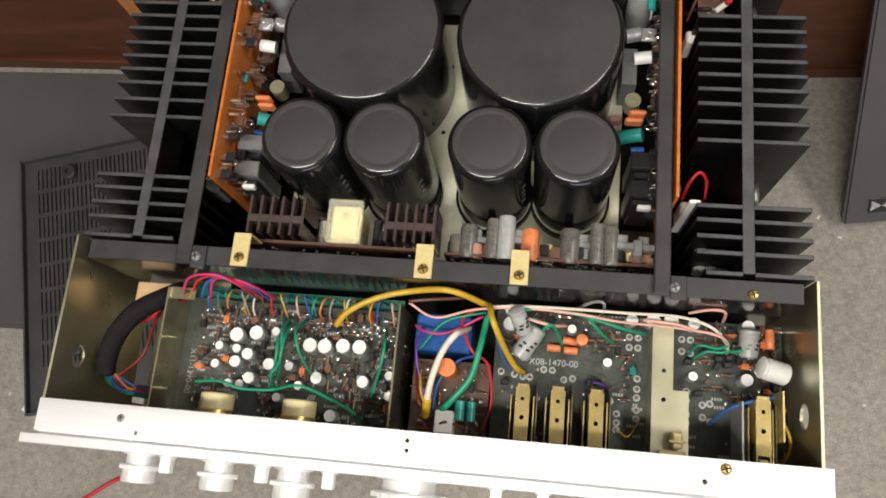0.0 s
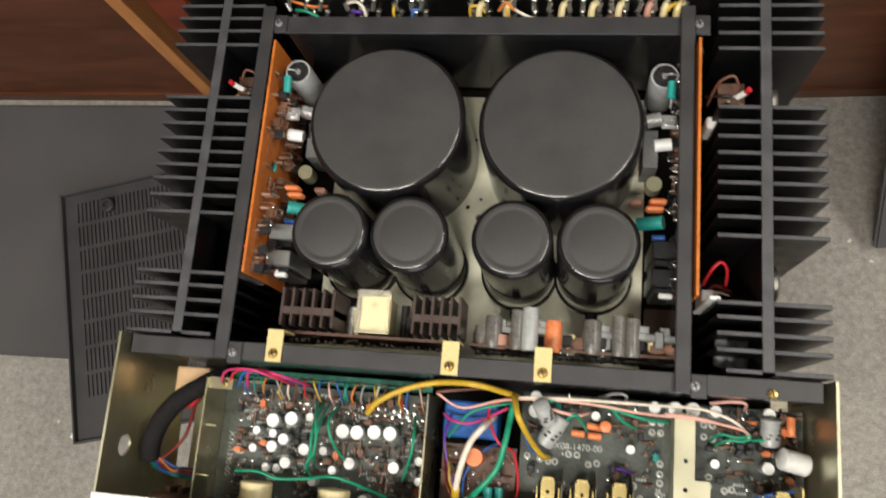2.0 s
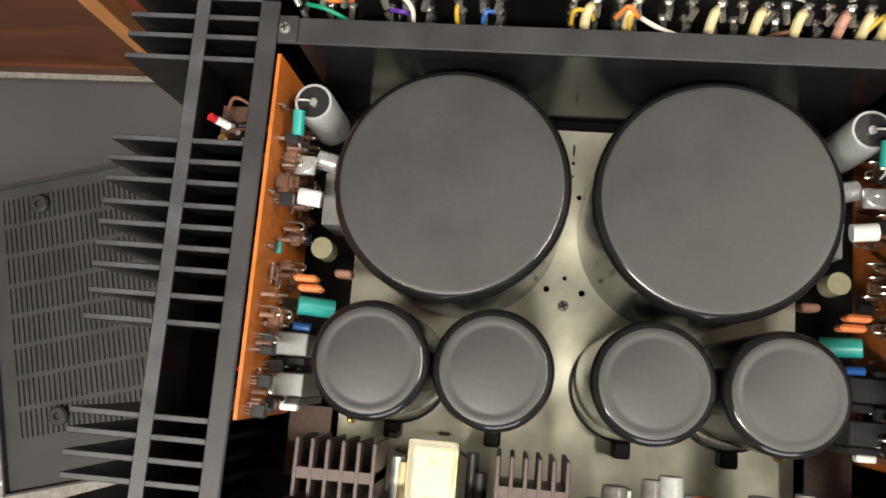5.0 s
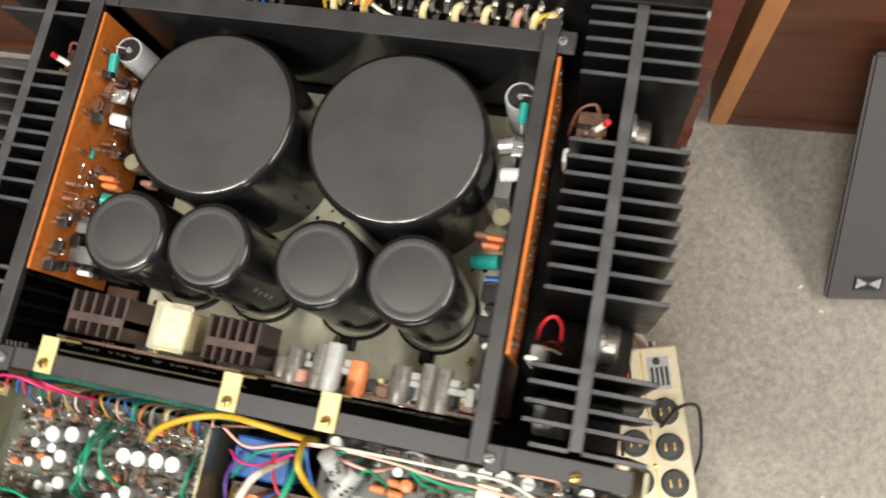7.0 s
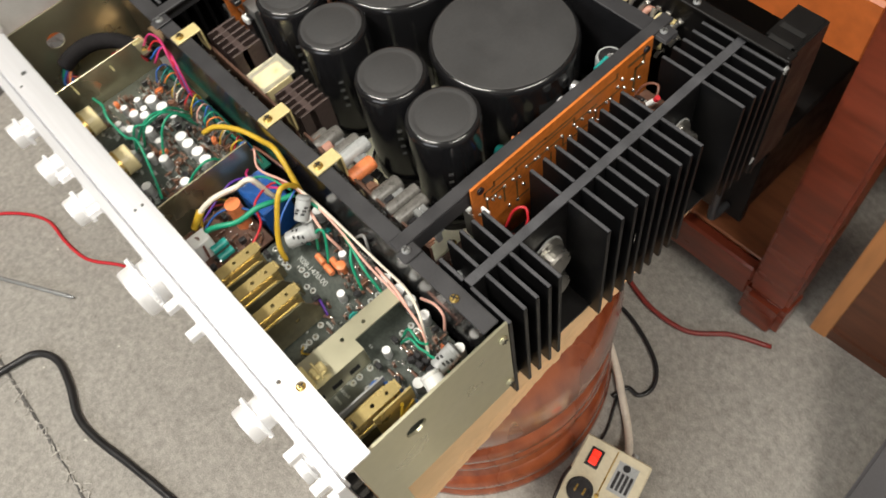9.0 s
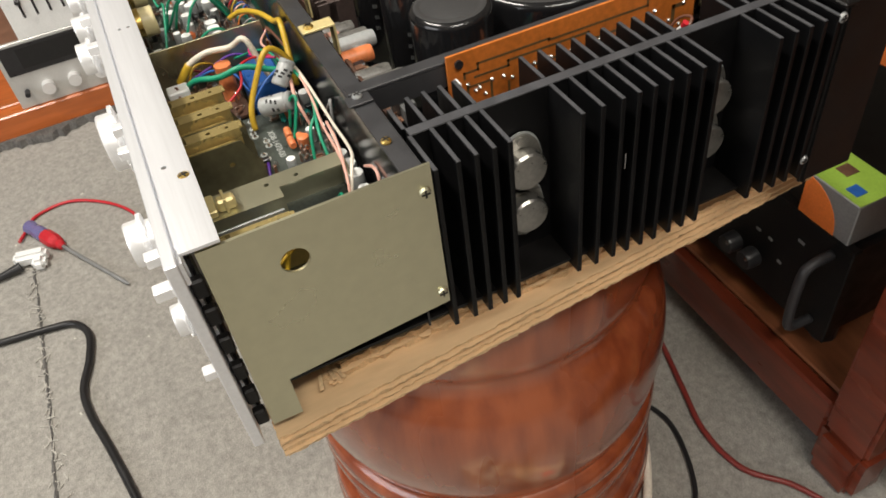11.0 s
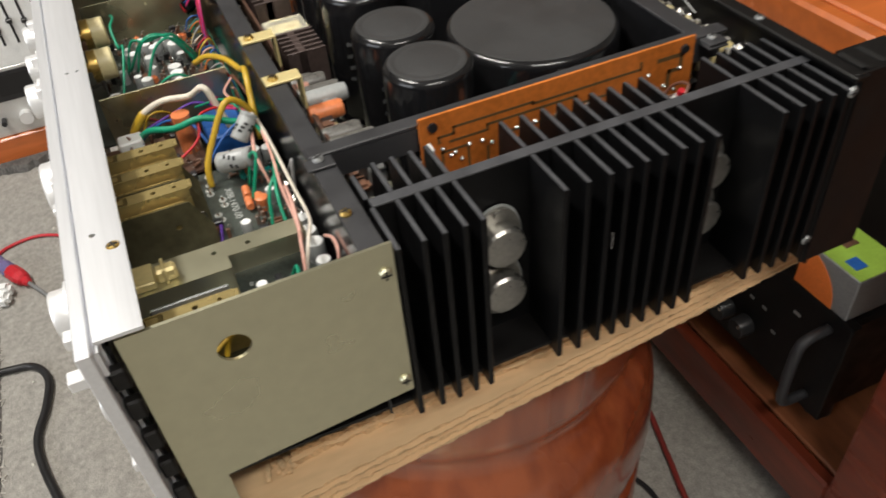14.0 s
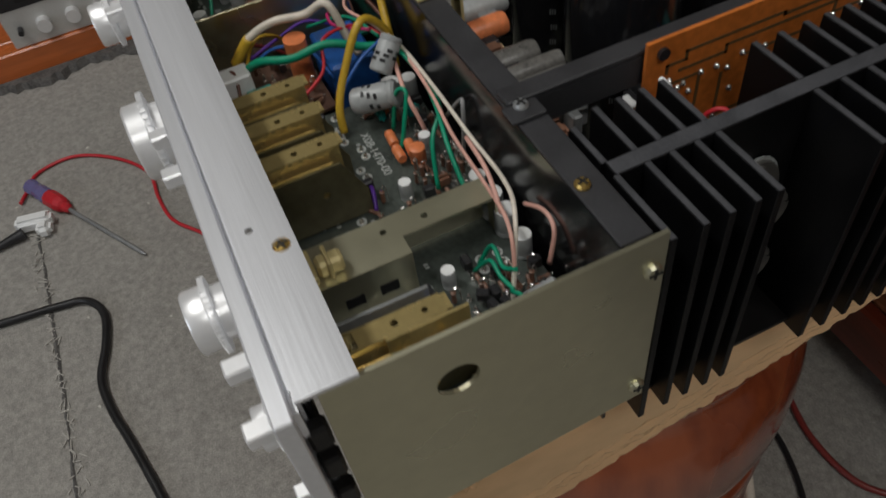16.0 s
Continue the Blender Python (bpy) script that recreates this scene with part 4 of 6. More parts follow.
# yellow sleeved leads
wire("cable", [(-0.055, -0.03, 0.64), (-0.047, -0.022, 0.646), (-0.03, -0.0135, 0.6495), (-0.01, -0.0085, 0.651), (0.012, -0.0085, 0.66), (0.03, -0.0115, 0.646), (0.036, -0.0125, 0.63)], 0.0019, "yellow", amp, "thick yellow sleeved lead")
wire("cable", [(0.034, -0.012, 0.63), (0.035, -0.0135, 0.648), (0.0385, -0.025, 0.66), (0.046, -0.0385, 0.644), (0.052, -0.0455, 0.632), (0.056, -0.047, 0.622)], 0.0018, "yellow", amp, "thick yellow sleeved lead")
for pts, c, r in (([(-0.012, -0.0145, 0.646), (0.004, -0.022, 0.646), (0.027, -0.016, 0.6475), (0.054, -0.0135, 0.6485), (0.084, -0.0145, 0.648), (0.108, -0.017, 0.6465), (0.138, -0.018, 0.646), (0.159, -0.021, 0.65), (0.168, -0.0235, 0.64), (0.17, -0.026, 0.622)], "pink", 0.0008),
                  ([(0.034, -0.014, 0.6475), (0.054, -0.0125, 0.649), (0.084, -0.012, 0.6485), (0.112, -0.012, 0.6475), (0.14, -0.012, 0.6475), (0.157, -0.017, 0.65), (0.168, -0.0235, 0.638), (0.172, -0.027, 0.622)], "white", 0.0009),
                  ([(0.12, -0.0165, 0.6545), (0.138, -0.0175, 0.6535), (0.152, -0.0195, 0.646)], "pink", 0.0009), ([(0.053, -0.018, 0.646), (0.07, -0.021, 0.6425), (0.078, -0.019, 0.632), (0.08, -0.017, 0.622)], "pink", 0.001),
                  ([(0.052, -0.015, 0.65), (0.07, -0.012, 0.6455), (0.088, -0.0135, 0.644), (0.098, -0.022, 0.638), (0.108, -0.026, 0.622)], "green", 0.001), ([(0.068, -0.0115, 0.644), (0.09, -0.0155, 0.646), (0.11, -0.02, 0.6425), (0.126, -0.0205, 0.63)], "green", 0.001),
                  ([(0.066, -0.028, 0.622), (0.066, -0.024, 0.64), (0.071, -0.021, 0.643), (0.076, -0.026, 0.63), (0.078, -0.029, 0.622)], "green", 0.001), ([(0.15, -0.029, 0.622), (0.154, -0.025, 0.634), (0.164, -0.026, 0.634), (0.17, -0.024, 0.638)], "green", 0.0009),
                  ([(0.152, -0.032, 0.622), (0.158, -0.028, 0.632), (0.166, -0.028, 0.632), (0.172, -0.026, 0.63)], "green", 0.0009), ([(0.172, -0.027, 0.63), (0.18, -0.026, 0.634), (0.19, -0.024, 0.622)], "green", 0.0009),
                  ([(0.162, -0.068, 0.622), (0.168, -0.06, 0.6425), (0.178, -0.0555, 0.647), (0.19, -0.0525, 0.6465), (0.194, -0.05, 0.64)], "blue", 0.001), ([(0.193, -0.052, 0.65), (0.1945, -0.062, 0.646), (0.2, -0.074, 0.6425), (0.198, -0.084, 0.638), (0.193, -0.088, 0.63)], "yellow", 0.0009),
                  ([(0.084, -0.0095, 0.635), (0.093, -0.007, 0.6475), (0.099, -0.008, 0.65), (0.1, -0.0105, 0.625)], "grey", 0.0009), ([(0.147, -0.008, 0.64), (0.158, -0.0065, 0.646), (0.166, -0.007, 0.644), (0.168, -0.01, 0.63)], "pink", 0.0009), ([(0.02, -0.009, 0.644), (0.0, -0.012, 0.6475), (-0.012, -0.014, 0.6475)], "brown", 0.001)):
    wire("wire", pts, r, c, amp)

# ---- orange amplifier boards along the side rails ----
for sx in (-1, 1):
    x0, x1 = (-0.1358, -0.1342) if sx < 0 else (0.1328, 0.1344)
    bm = bmesh.new()
    mm = Matrix(((0, 0, 1, 0), (1, 0, 0, 0), (0, 1, 0, 0), (0, 0, 0, 1)))
    plate_with_holes(bm, rect(0.046, 0.199, 0.598, 0.6765 if sx > 0 else 0.6705), [], x0, x1, mm)
    ob = part("driver_board", bm, M_ORANGE, amp, "translucent orange circuit board")
    if sx > 0:
        def trace(pts, w=0.0007):
            bm = bmesh.new()
            for (ya, za), (yb, zb) in zip(pts, pts[1:]):
                box(bm, x1, x1 + 0.00015, min(ya, yb) - w, max(ya, yb) + w, min(za, zb) - w, max(za, zb) + w)
            part("trace", bm, M_TRACK, ob)
        trace([(0.054, 0.661), (0.054, 0.664), (0.062, 0.664), (0.062, 0.6675), (0.105, 0.6675), (0.105, 0.6665), (0.168, 0.6665), (0.168, 0.670)])
        trace([(0.06, 0.66), (0.08, 0.66), (0.08, 0.663), (0.13, 0.663), (0.13, 0.658), (0.15, 0.658)])
        trace([(0.05, 0.645), (0.056, 0.645), (0.056, 0.655), (0.07, 0.655), (0.07, 0.64)])
        trace([(0.09, 0.655), (0.12, 0.655), (0.12, 0.645), (0.15, 0.645), (0.15, 0.653), (0.175, 0.653)])
        trace([(0.178, 0.668), (0.192, 0.668), (0.192, 0.66), (0.185, 0.66), (0.185, 0.64)], 0.0012)
        trace([(0.08, 0.65), (0.08, 0.63), (0.11, 0.63), (0.11, 0.648)])
        rnd = random.Random(4)
        DOT = shared("solder_joint", lambda b: lathe(b, [(0.0014, 0), (0.0011, 0.0007), (0.0005, 0.0012), (0, 0.0018)], 8), M_SOLDER)
        for k in range(44):
            put("solder_joint", DOT, pose(x1, 0.05 + 0.0033 * k + rnd.uniform(-0.001, 0.001), rnd.choice((0.647, 0.652, 0.656, 0.66, 0.64, 0.63)) + rnd.uniform(-0.0015, 0.0015), 0, 90, 0), ob)
        for y_ in (0.052, 0.193):
            quick("push_rivet", M_BLKC, rod, (x1, y_, 0.671), (x1 + 0.0015, y_, 0.671), 0.0024, 14, parent=ob, smooth=True)
    bx = x1 if sx < 0 else x0
    inn = 1 if sx < 0 else -1          # towards the middle
    cx = lambda d: bx + inn * d
    # tall filter can with its teal resistor
    bm = bmesh.new()
    m = pose(cx(0.0135) if sx < 0 else cx(0.0175), 0.187, 0.622)
    lathe(bm, [(0, 0), (0.0082, 0), (0.0088, 0.001), (0.0088, 0.0365), (0.0083, 0.038), (0.0072, 0.038)], 28, m)
    lathe(bm, [(0.0072, 0.038), (0.0068, 0.0374), (0.0018, 0.0374)], 28, m, 1)
    lathe(bm, [(0.0018, 0.0374), (0.0018, 0.0385), (0, 0.0385)], 12, m, 2)
    cp = part("bypass_capacitor", bm, [M_GSLEEVE, M_BLKC, M_ALCAP], ob, "grey sleeved bypass capacitor", smooth=True)
    tx = cx(0.0092) if sx < 0 else cx(0.0138)
    quick("teal_resistor", M_TEAL, rod, (tx, 0.1705, 0.663), (tx, 0.181, 0.665), 0.0026, 14, parent=ob, smooth=True)
    wire("lead", [(tx - inn * 0.004, 0.1875, 0.66), (tx, 0.186, 0.665), (tx + inn * 0.003, 0.187, 0.662)], 0.0005, "steel", ob)
    wire("lead", [(tx, 0.167, 0.658), (tx, 0.1685, 0.663), (tx, 0.1705, 0.663)], 0.0005, "steel", ob)
    ty = cx(0.011) if sx < 0 else cx(0.0135)
    # trimmer, tantalum and mixed parts
    bm = bmesh.new()
    m = pose(ty, 0.16, 0.652)
    box(bm, -0.0045, 0.0045, -0.0042, 0.0042, -0.001, 0.0015, 0.0004, m=m)
    lathe(bm, [(0.0034, 0.0015), (0.0034, 0.0025), (0.0012, 0.0025), (0.0012, 0.0012), (0, 0.0012)], 14, m)
    part("trimmer", bm, M_ALCAP, ob)
    quick("silver_can", M_ALCAP, rod, (ty + inn * 0.004, 0.165, 0.645), (ty + inn * 0.013, 0.163, 0.645), 0.0044, 16, parent=ob, smooth=True)
    quick("white_capacitor", M_WHITE, rod, (ty - inn * 0.002, 0.1465, 0.65), (ty + inn * 0.008, 0.1455, 0.649), 0.0038, 18, parent=ob, smooth=True)
    quick("shield_plate", M_GREY, box, *sorted((ty + inn * 0.004, ty + inn * 0.013)), 0.138, 0.163, 0.6, 0.63, parent=ob)
    quick("disc_transistor", M_OLIVEC, rod, (ty + inn * 0.006, 0.1265, 0.62), (ty + inn * 0.006, 0.1265, 0.632), 0.005, 20, parent=ob, smooth=True)
    quick("teal_resistor", M_TEAL, rod, (cx(0.0025), 0.12, 0.65), (cx(0.0025), 0.1275, 0.65), 0.0013, 10, parent=ob, smooth=True)
    quick("orange_capacitor", M_OCOMP, box, *sorted((ty - inn * 0.0005, ty + inn * 0.010)), 0.1085, 0.1115, 0.642, 0.651, 0.0013, parent=ob)
    quick("orange_capacitor", M_OCOMP, box, *sorted((ty + inn * 0.001, ty + inn * 0.012)), 0.1045, 0.1075, 0.64, 0.649, 0.0013, parent=ob)
    quick("brown_capacitor", M_PINK, box, *sorted((ty + inn * 0.012, ty + inn * 0.02)), 0.114, 0.1175, 0.618, 0.628, 0.001, parent=ob)
    quick("teal_capacitor", M_TEAL, rod, (ty + inn * 0.001, 0.0985, 0.643), (ty + inn * 0.016, 0.098, 0.637), 0.0042, 18, parent=ob, smooth=True)
    quick("blue_resistor", M_BLUEC, rod, (ty + inn * 0.0, 0.089, 0.642), (ty + inn * 0.0075, 0.0885, 0.642), 0.0019, 12, parent=ob, smooth=True)
    for y_ in (0.081, 0.0635):
        bm = bmesh.new()
        d0 = 0.003 if sx < 0 else 0.005
        box(bm, *sorted((cx(d0), cx(d0 + 0.016))), y_ - 0.005, y_ + 0.005, 0.6, 0.646, 0.0005)
        part("driver_heat_sink", bm, M_GREY if sx < 0 else M_BLKC, ob)
        bm = bmesh.new()
        box(bm, *sorted((cx(d0 + 0.001), cx(d0 + 0.014))), y_ - 0.009, y_ - 0.0055, 0.6, 0.64, 0.0005)
        part("power_device", bm, M_BLKC, ob)
    quick("white_resistor", M_WHITE, box, *sorted((cx(0.008), cx(0.016))), 0.052, 0.055, 0.636, 0.641, 0.0006, parent=ob)
    rnd = random.Random(30 + sx)
    for k in range(105):
        y_, z_ = rnd.uniform(0.052, 0.195), rnd.uniform(0.618, 0.664)
        me, nm = rnd.choice(((R_LIE, "resistor"), (R_UP, "resistor"), (R_UP, "resistor"), (T_SML, "transistor"), (F_BRN, "film_capacitor")))
        put(nm, me, pose(bx, y_, z_, 0, 90 * inn, 0) @ pose(0, 0, 0, 0, 0, rnd.choice((0, 90))) @ Matrix.Diagonal((1.25, 1.25, 1.25, 1)), ob)
    # leads to the heat sink: red loop, white block and the little protection board
    qx = sx * 0.15
    wire("wire", [(sx * 0.144, 0.06, 0.63), (sx * 0.146, 0.066, 0.645), (sx * 0.151, 0.071, 0.648), (sx * 0.156, 0.068, 0.642), (sx * 0.157, 0.06, 0.632)], 0.001, "red", amp)
    wire("wire", [(sx * 0.145, 0.055, 0.632), (sx * 0.152, 0.06, 0.63), (sx * 0.16, 0.056, 0.634)], 0.0012, "darkred", amp)
    quick("solder_tags", M_SOLDER, tube, [(sx * 0.145, 0.053, 0.635), (sx * 0.151, 0.055, 0.637), (sx * 0.159, 0.053, 0.637)], 0.0016, parent=amp)
    quick("cement_resistor", M_GSLEEVE, box, *sorted((sx * 0.142, sx * 0.152)), 0.0465, 0.0565, 0.615, 0.638, 0.001, parent=amp, label="pale grey ceramic resistor")
    bm = bmesh.new()
    box(bm, *sorted((sx * 0.1475, sx * 0.163)), 0.165, 0.18, 0.654, 0.6556)
    pb = part("thermal_board", bm, M_BBOARD, amp, "small brown board on the heat sink")
    quick("red_white_fuse", M_WHITE, rod, (sx * 0.158, 0.174, 0.659), (sx * 0.162, 0.175, 0.665), 0.0018, 10, parent=pb, smooth=True)
    quick("red_cap", WIRE["red"], rod, (sx * 0.162, 0.175, 0.6652), (sx * 0.1632, 0.1752, 0.668), 0.0018, 10, parent=pb, smooth=True)
    quick("gold_pin", M_BRASS, rod, (sx * 0.16, 0.168, 0.6556), (sx * 0.16, 0.168, 0.661), 0.0017, 10, parent=pb, smooth=True)
    for k in range(4):
        quick("terminal", M_SOLDER, rod, (sx * (0.15 + 0.003 * k), 0.168 + 0.003 * (k % 3), 0.6556), (sx * (0.15 + 0.003 * k), 0.168 + 0.003 * (k % 3), 0.66), 0.0011, 8, parent=pb, smooth=True)
    wire("wire", [(sx * 0.143, 0.17, 0.645), (sx * 0.147, 0.178, 0.66), (sx * 0.155, 0.181, 0.664), (sx * 0.159, 0.176, 0.66)], 0.0009, "brown", amp)
    wire("wire", [(sx * 0.143, 0.178, 0.64), (sx * 0.147, 0.172, 0.655), (sx * 0.154, 0.17, 0.659)], 0.0012, "black", amp)
    quick("white_tag", M_WHITE, box, *sorted((sx * 0.142, sx * 0.15)), 0.153, 0.161, 0.63, 0.65, 0.001, parent=amp)

# ---- upright boards behind the front rail ----
bm = bmesh.new()
box(bm, -0.118, -0.006, 0.0125, 0.0141, 0.6, 0.6535)
vb = part("regulator_board", bm, M_BBOARD, amp, "upright brown phenolic board")
for x0, x1 in ((-0.113, -0.0785), (-0.0295, 0.0005)):
    bm = bmesh.new()
    box(bm, x0, x1, 0.024, 0.0285, 0.625, 0.6565)
    n = 6
    h = part("finned_heat_sink", bm, M_BRHS, amp, "small dark brown finned heat sink")
    for k in range(n):
        xa = x0 + (x1 - x0 - 0.0018) * k / (n - 1)
        quick("fin", M_BRHS, box, xa, xa + 0.0018, 0.0165, 0.0405, 0.625, 0.6567, 0.0003, parent=h)
    for k in range(3):
        quick("transistor_lead", M_SOLDER, rod, ((x0 + x1) / 2 - 0.003 + 0.003 * k, 0.0141, 0.638), ((x0 + x1) / 2 - 0.003 + 0.003 * k, 0.0175, 0.638), 0.0006, 6, parent=h)
bm = bmesh.new()
box(bm, -0.0645, -0.0475, 0.0205, 0.0425, 0.615, 0.6435, 0.001)
box(bm, -0.0605, -0.0515, 0.0205, 0.0225, 0.643, 0.6445, 0.0005)
rl = part("relay", bm, M_RELAY, vb, "cream relay under a clear cover")
bm = bmesh.new()
box(bm, -0.0665, -0.0455, 0.0185, 0.0455, 0.6445, 0.6495, 0.0008)
cv = part("clear_cover", bm, M_CLEAR, rl, "clear plastic cover")
cv.visible_shadow = False
quick("relay_screw", M_BRASS, rod, (-0.056, 0.036, 0.6435), (-0.056, 0.036, 0.6443), 0.0018, 10, parent=rl, smooth=True)
scatter(vb, 0.59, -0.1, -0.04, 0.03, 0.05, 8, 41)
for a, r, mt in (((-0.073, 0.03, 0.63), 0.003, M_ALCAP), ((-0.07, 0.028, 0.632), 0.0022, M_RELAY), ((-0.036, 0.026, 0.628), 0.003, M_BLKC), ((-0.04, 0.034, 0.625), 0.0028, M_BLKC)):
    quick("small_capacitor", mt, rod, (a[0], 0.0141, a[2]), (a[0], a[1] + 0.006, a[2]), r, 14, parent=vb, smooth=True)
quick("zinc_strip", M_PLATE, box, -0.115, -0.007, 0.0075, 0.0085, 0.64, 0.652, parent=amp)

bm = bmesh.new()
box(bm, 0.006, 0.131, 0.0125, 0.0141, 0.6, 0.650)
vb2 = part("driver_board", bm, M_BBOARD, amp, "upright brown board with soldered front")
ROW = ((0.0125, 0.0045, 0.014, M_DULL, 0.644), (0.0195, 0.0052, 0.02, M_DULL, 0.646), (0.0235, 0.0048, 0.009, M_PINK, 0.645), (0.034, 0.0042, 0.024, M_DULL, 0.648), (0.0415, 0.0052, 0.026, M_GSLEEVE, 0.648), (0.0555, 0.0052, 0.019, M_OCOMP, 0.647),
       (0.066, 0.003, 0.012, M_RELAY, 0.642), (0.0785, 0.0058, 0.021, M_DULL, 0.645), (0.087, 0.003, 0.013, M_GSLEEVE, 0.642), (0.0965, 0.0048, 0.01, M_PINK, 0.645), (0.0935, 0.004, 0.024, M_DULL, 0.65), (0.1015, 0.0046, 0.023, M_DULL, 0.648), (0.114, 0.003, 0.016, M_RELAY, 0.64))
for x_, r, h, mt, z_ in ROW:
    bm = bmesh.new()
    m = pose(x_, 0.0141, z_, -90, 0, 0)
    lathe(bm, [(0, 0), (r * 0.85, 0), (r, h * 0.08), (r, h * 0.9), (r * 0.9, h), (0, h * 0.99)], 20, m)
    if mt in (M_GSLEEVE, M_DULL):
        for j in range(3):
            box(bm, -0.0008, 0.0008, -0.00015, 0.00015, h * 0.2 + j * h * 0.2, h * 0.3 + j * h * 0.2, m=m @ pose(0, 0, 0, 0, 0, 160 + 25 * (j % 2)) @ pose(0, -r, 0), mi=1)
    part("radial_capacitor", bm, [mt, M_BLKC], vb2, smooth=True)
for x_, z_ in ((0.024, 0.638), (0.05, 0.642), (0.086, 0.64), (0.108, 0.644), (0.12, 0.642)):
    bm = bmesh.new()
    box(bm, x_ - 0.0065, x_ + 0.0065, 0.0245, 0.0285, z_ - 0.004, z_ + 0.007, 0.0006)
    box(bm, x_ - 0.003, x_ + 0.003, 0.0285, 0.033, z_ - 0.002, z_ + 0.007, 0.0006)
    part("power_device", bm, M_GREY, vb2)
rnd = random.Random(91)
for k in range(60):
    me, nm = rnd.choice(((R_UP, "resistor"), (F_BRN, "film_capacitor"), (R_LIE, "resistor"), (T_SML, "transistor")))
    put(nm, me, pose(rnd.uniform(0.009, 0.127), 0.0141, rnd.uniform(0.63, 0.649), -90, 0, 0) @ Matrix.Diagonal((1.2, 1.2, 1.4, 1)), vb2)
quick("clip_bracket", M_GREY, box, 0.114, 0.119, 0.02, 0.03, 0.63, 0.652, 0.0006, parent=vb2)
rnd = random.Random(77)
bm = bmesh.new()
for _ in range(260):
    x_, z_ = rnd.uniform(0.008, 0.129), rnd.uniform(0.63, 0.6495)
    lathe(bm, [(0.0013, 0), (0.0009, 0.0008), (0, 0.0016)], 6, pose(x_, 0.0125, z_, 90, 0, 0))
for _ in range(45):
    x_, z_ = rnd.uniform(-0.115, -0.01), rnd.uniform(0.63, 0.652)
    lathe(bm, [(0.0012, 0), (0.0009, 0.0008), (0, 0.0016)], 6, pose(x_, 0.0125, z_, 90, 0, 0))
tagged(part("solder_joints", bm, M_SOLDER, vb2, "bright solder joints"), kind="stuff")
bm = bmesh.new()
for k in range(3):
    rod(bm, (0.1535 + 0.0055 * k, 0.013, 0.636), (0.1535 + 0.0055 * k, 0.028, 0.645), 0.0045, 16)
part("corner_capacitor", bm, M_GSLEEVE, amp, "grey sleeved capacitor with worn print", smooth=True)
bm = bmesh.new()
box(bm, 0.1415, 0.1475, 0.0455, 0.0475, 0.61, 0.668, 0.0004)
part("corner_clip", bm, M_WHITE, amp)
# inner walls of the power section seen past the boards
for sx in (-1, 1):
    quick("inner_shelf", M_BBOARD, box, *sorted((sx * 0.113, sx * 0.134)), 0.016, 0.05, 0.592, 0.594, parent=amp)

# ---- rear terminals ----
TX = (-0.135, -0.124, -0.113, -0.095, -0.0845, -0.077, -0.06, -0.0505, -0.043, -0.01, 0.001, 0.0105, 0.019, 0.031, 0.042, 0.054, 0.0635, 0.073, 0.082, 0.09, 0.0995, 0.108, 0.117, 0.126)
LUG = shared("lug", lambda b: (box(b, -0.0012, 0.0012, -0.008, 0, -0.0004, 0.0004, 0.0002), rod(b, (0, -0.0085, -0.0015), (0, -0.0055, 0.0035), 0.0016, 8), box(b, -0.0022, 0.0022, -0.002, 0, -0.0022, 0.0022, 0.0006)), M_SOLDER)
for k, x_ in enumerate(TX):
    for z_ in (0.655, 0.640, 0.622):
        put("terminal_lug", LUG, pose(x_ + 0.001 * (k % 2), 0.2385, z_, 0, 20 * (k % 3) - 20, 0), amp)
for k, (x_, c) in enumerate(((0.000, M_RELAY), (0.0185, M_RELAY), (0.054, M_RELAY), (0.073, M_RELAY), (0.09, M_RELAY), (0.108, M_PINK), (0.118, M_RELAY), (0.126, M_TAB))):
    quick("yellow_sleeve", c, tube, [(x_ - 0.001, 0.2345, 0.655), (x_ - 0.003, 0.231, 0.657), (x_ - 0.004, 0.226, 0.652), (x_ - 0.003, 0.222, 0.64)], 0.0023, parent=amp, label="cream insulating sleeve")
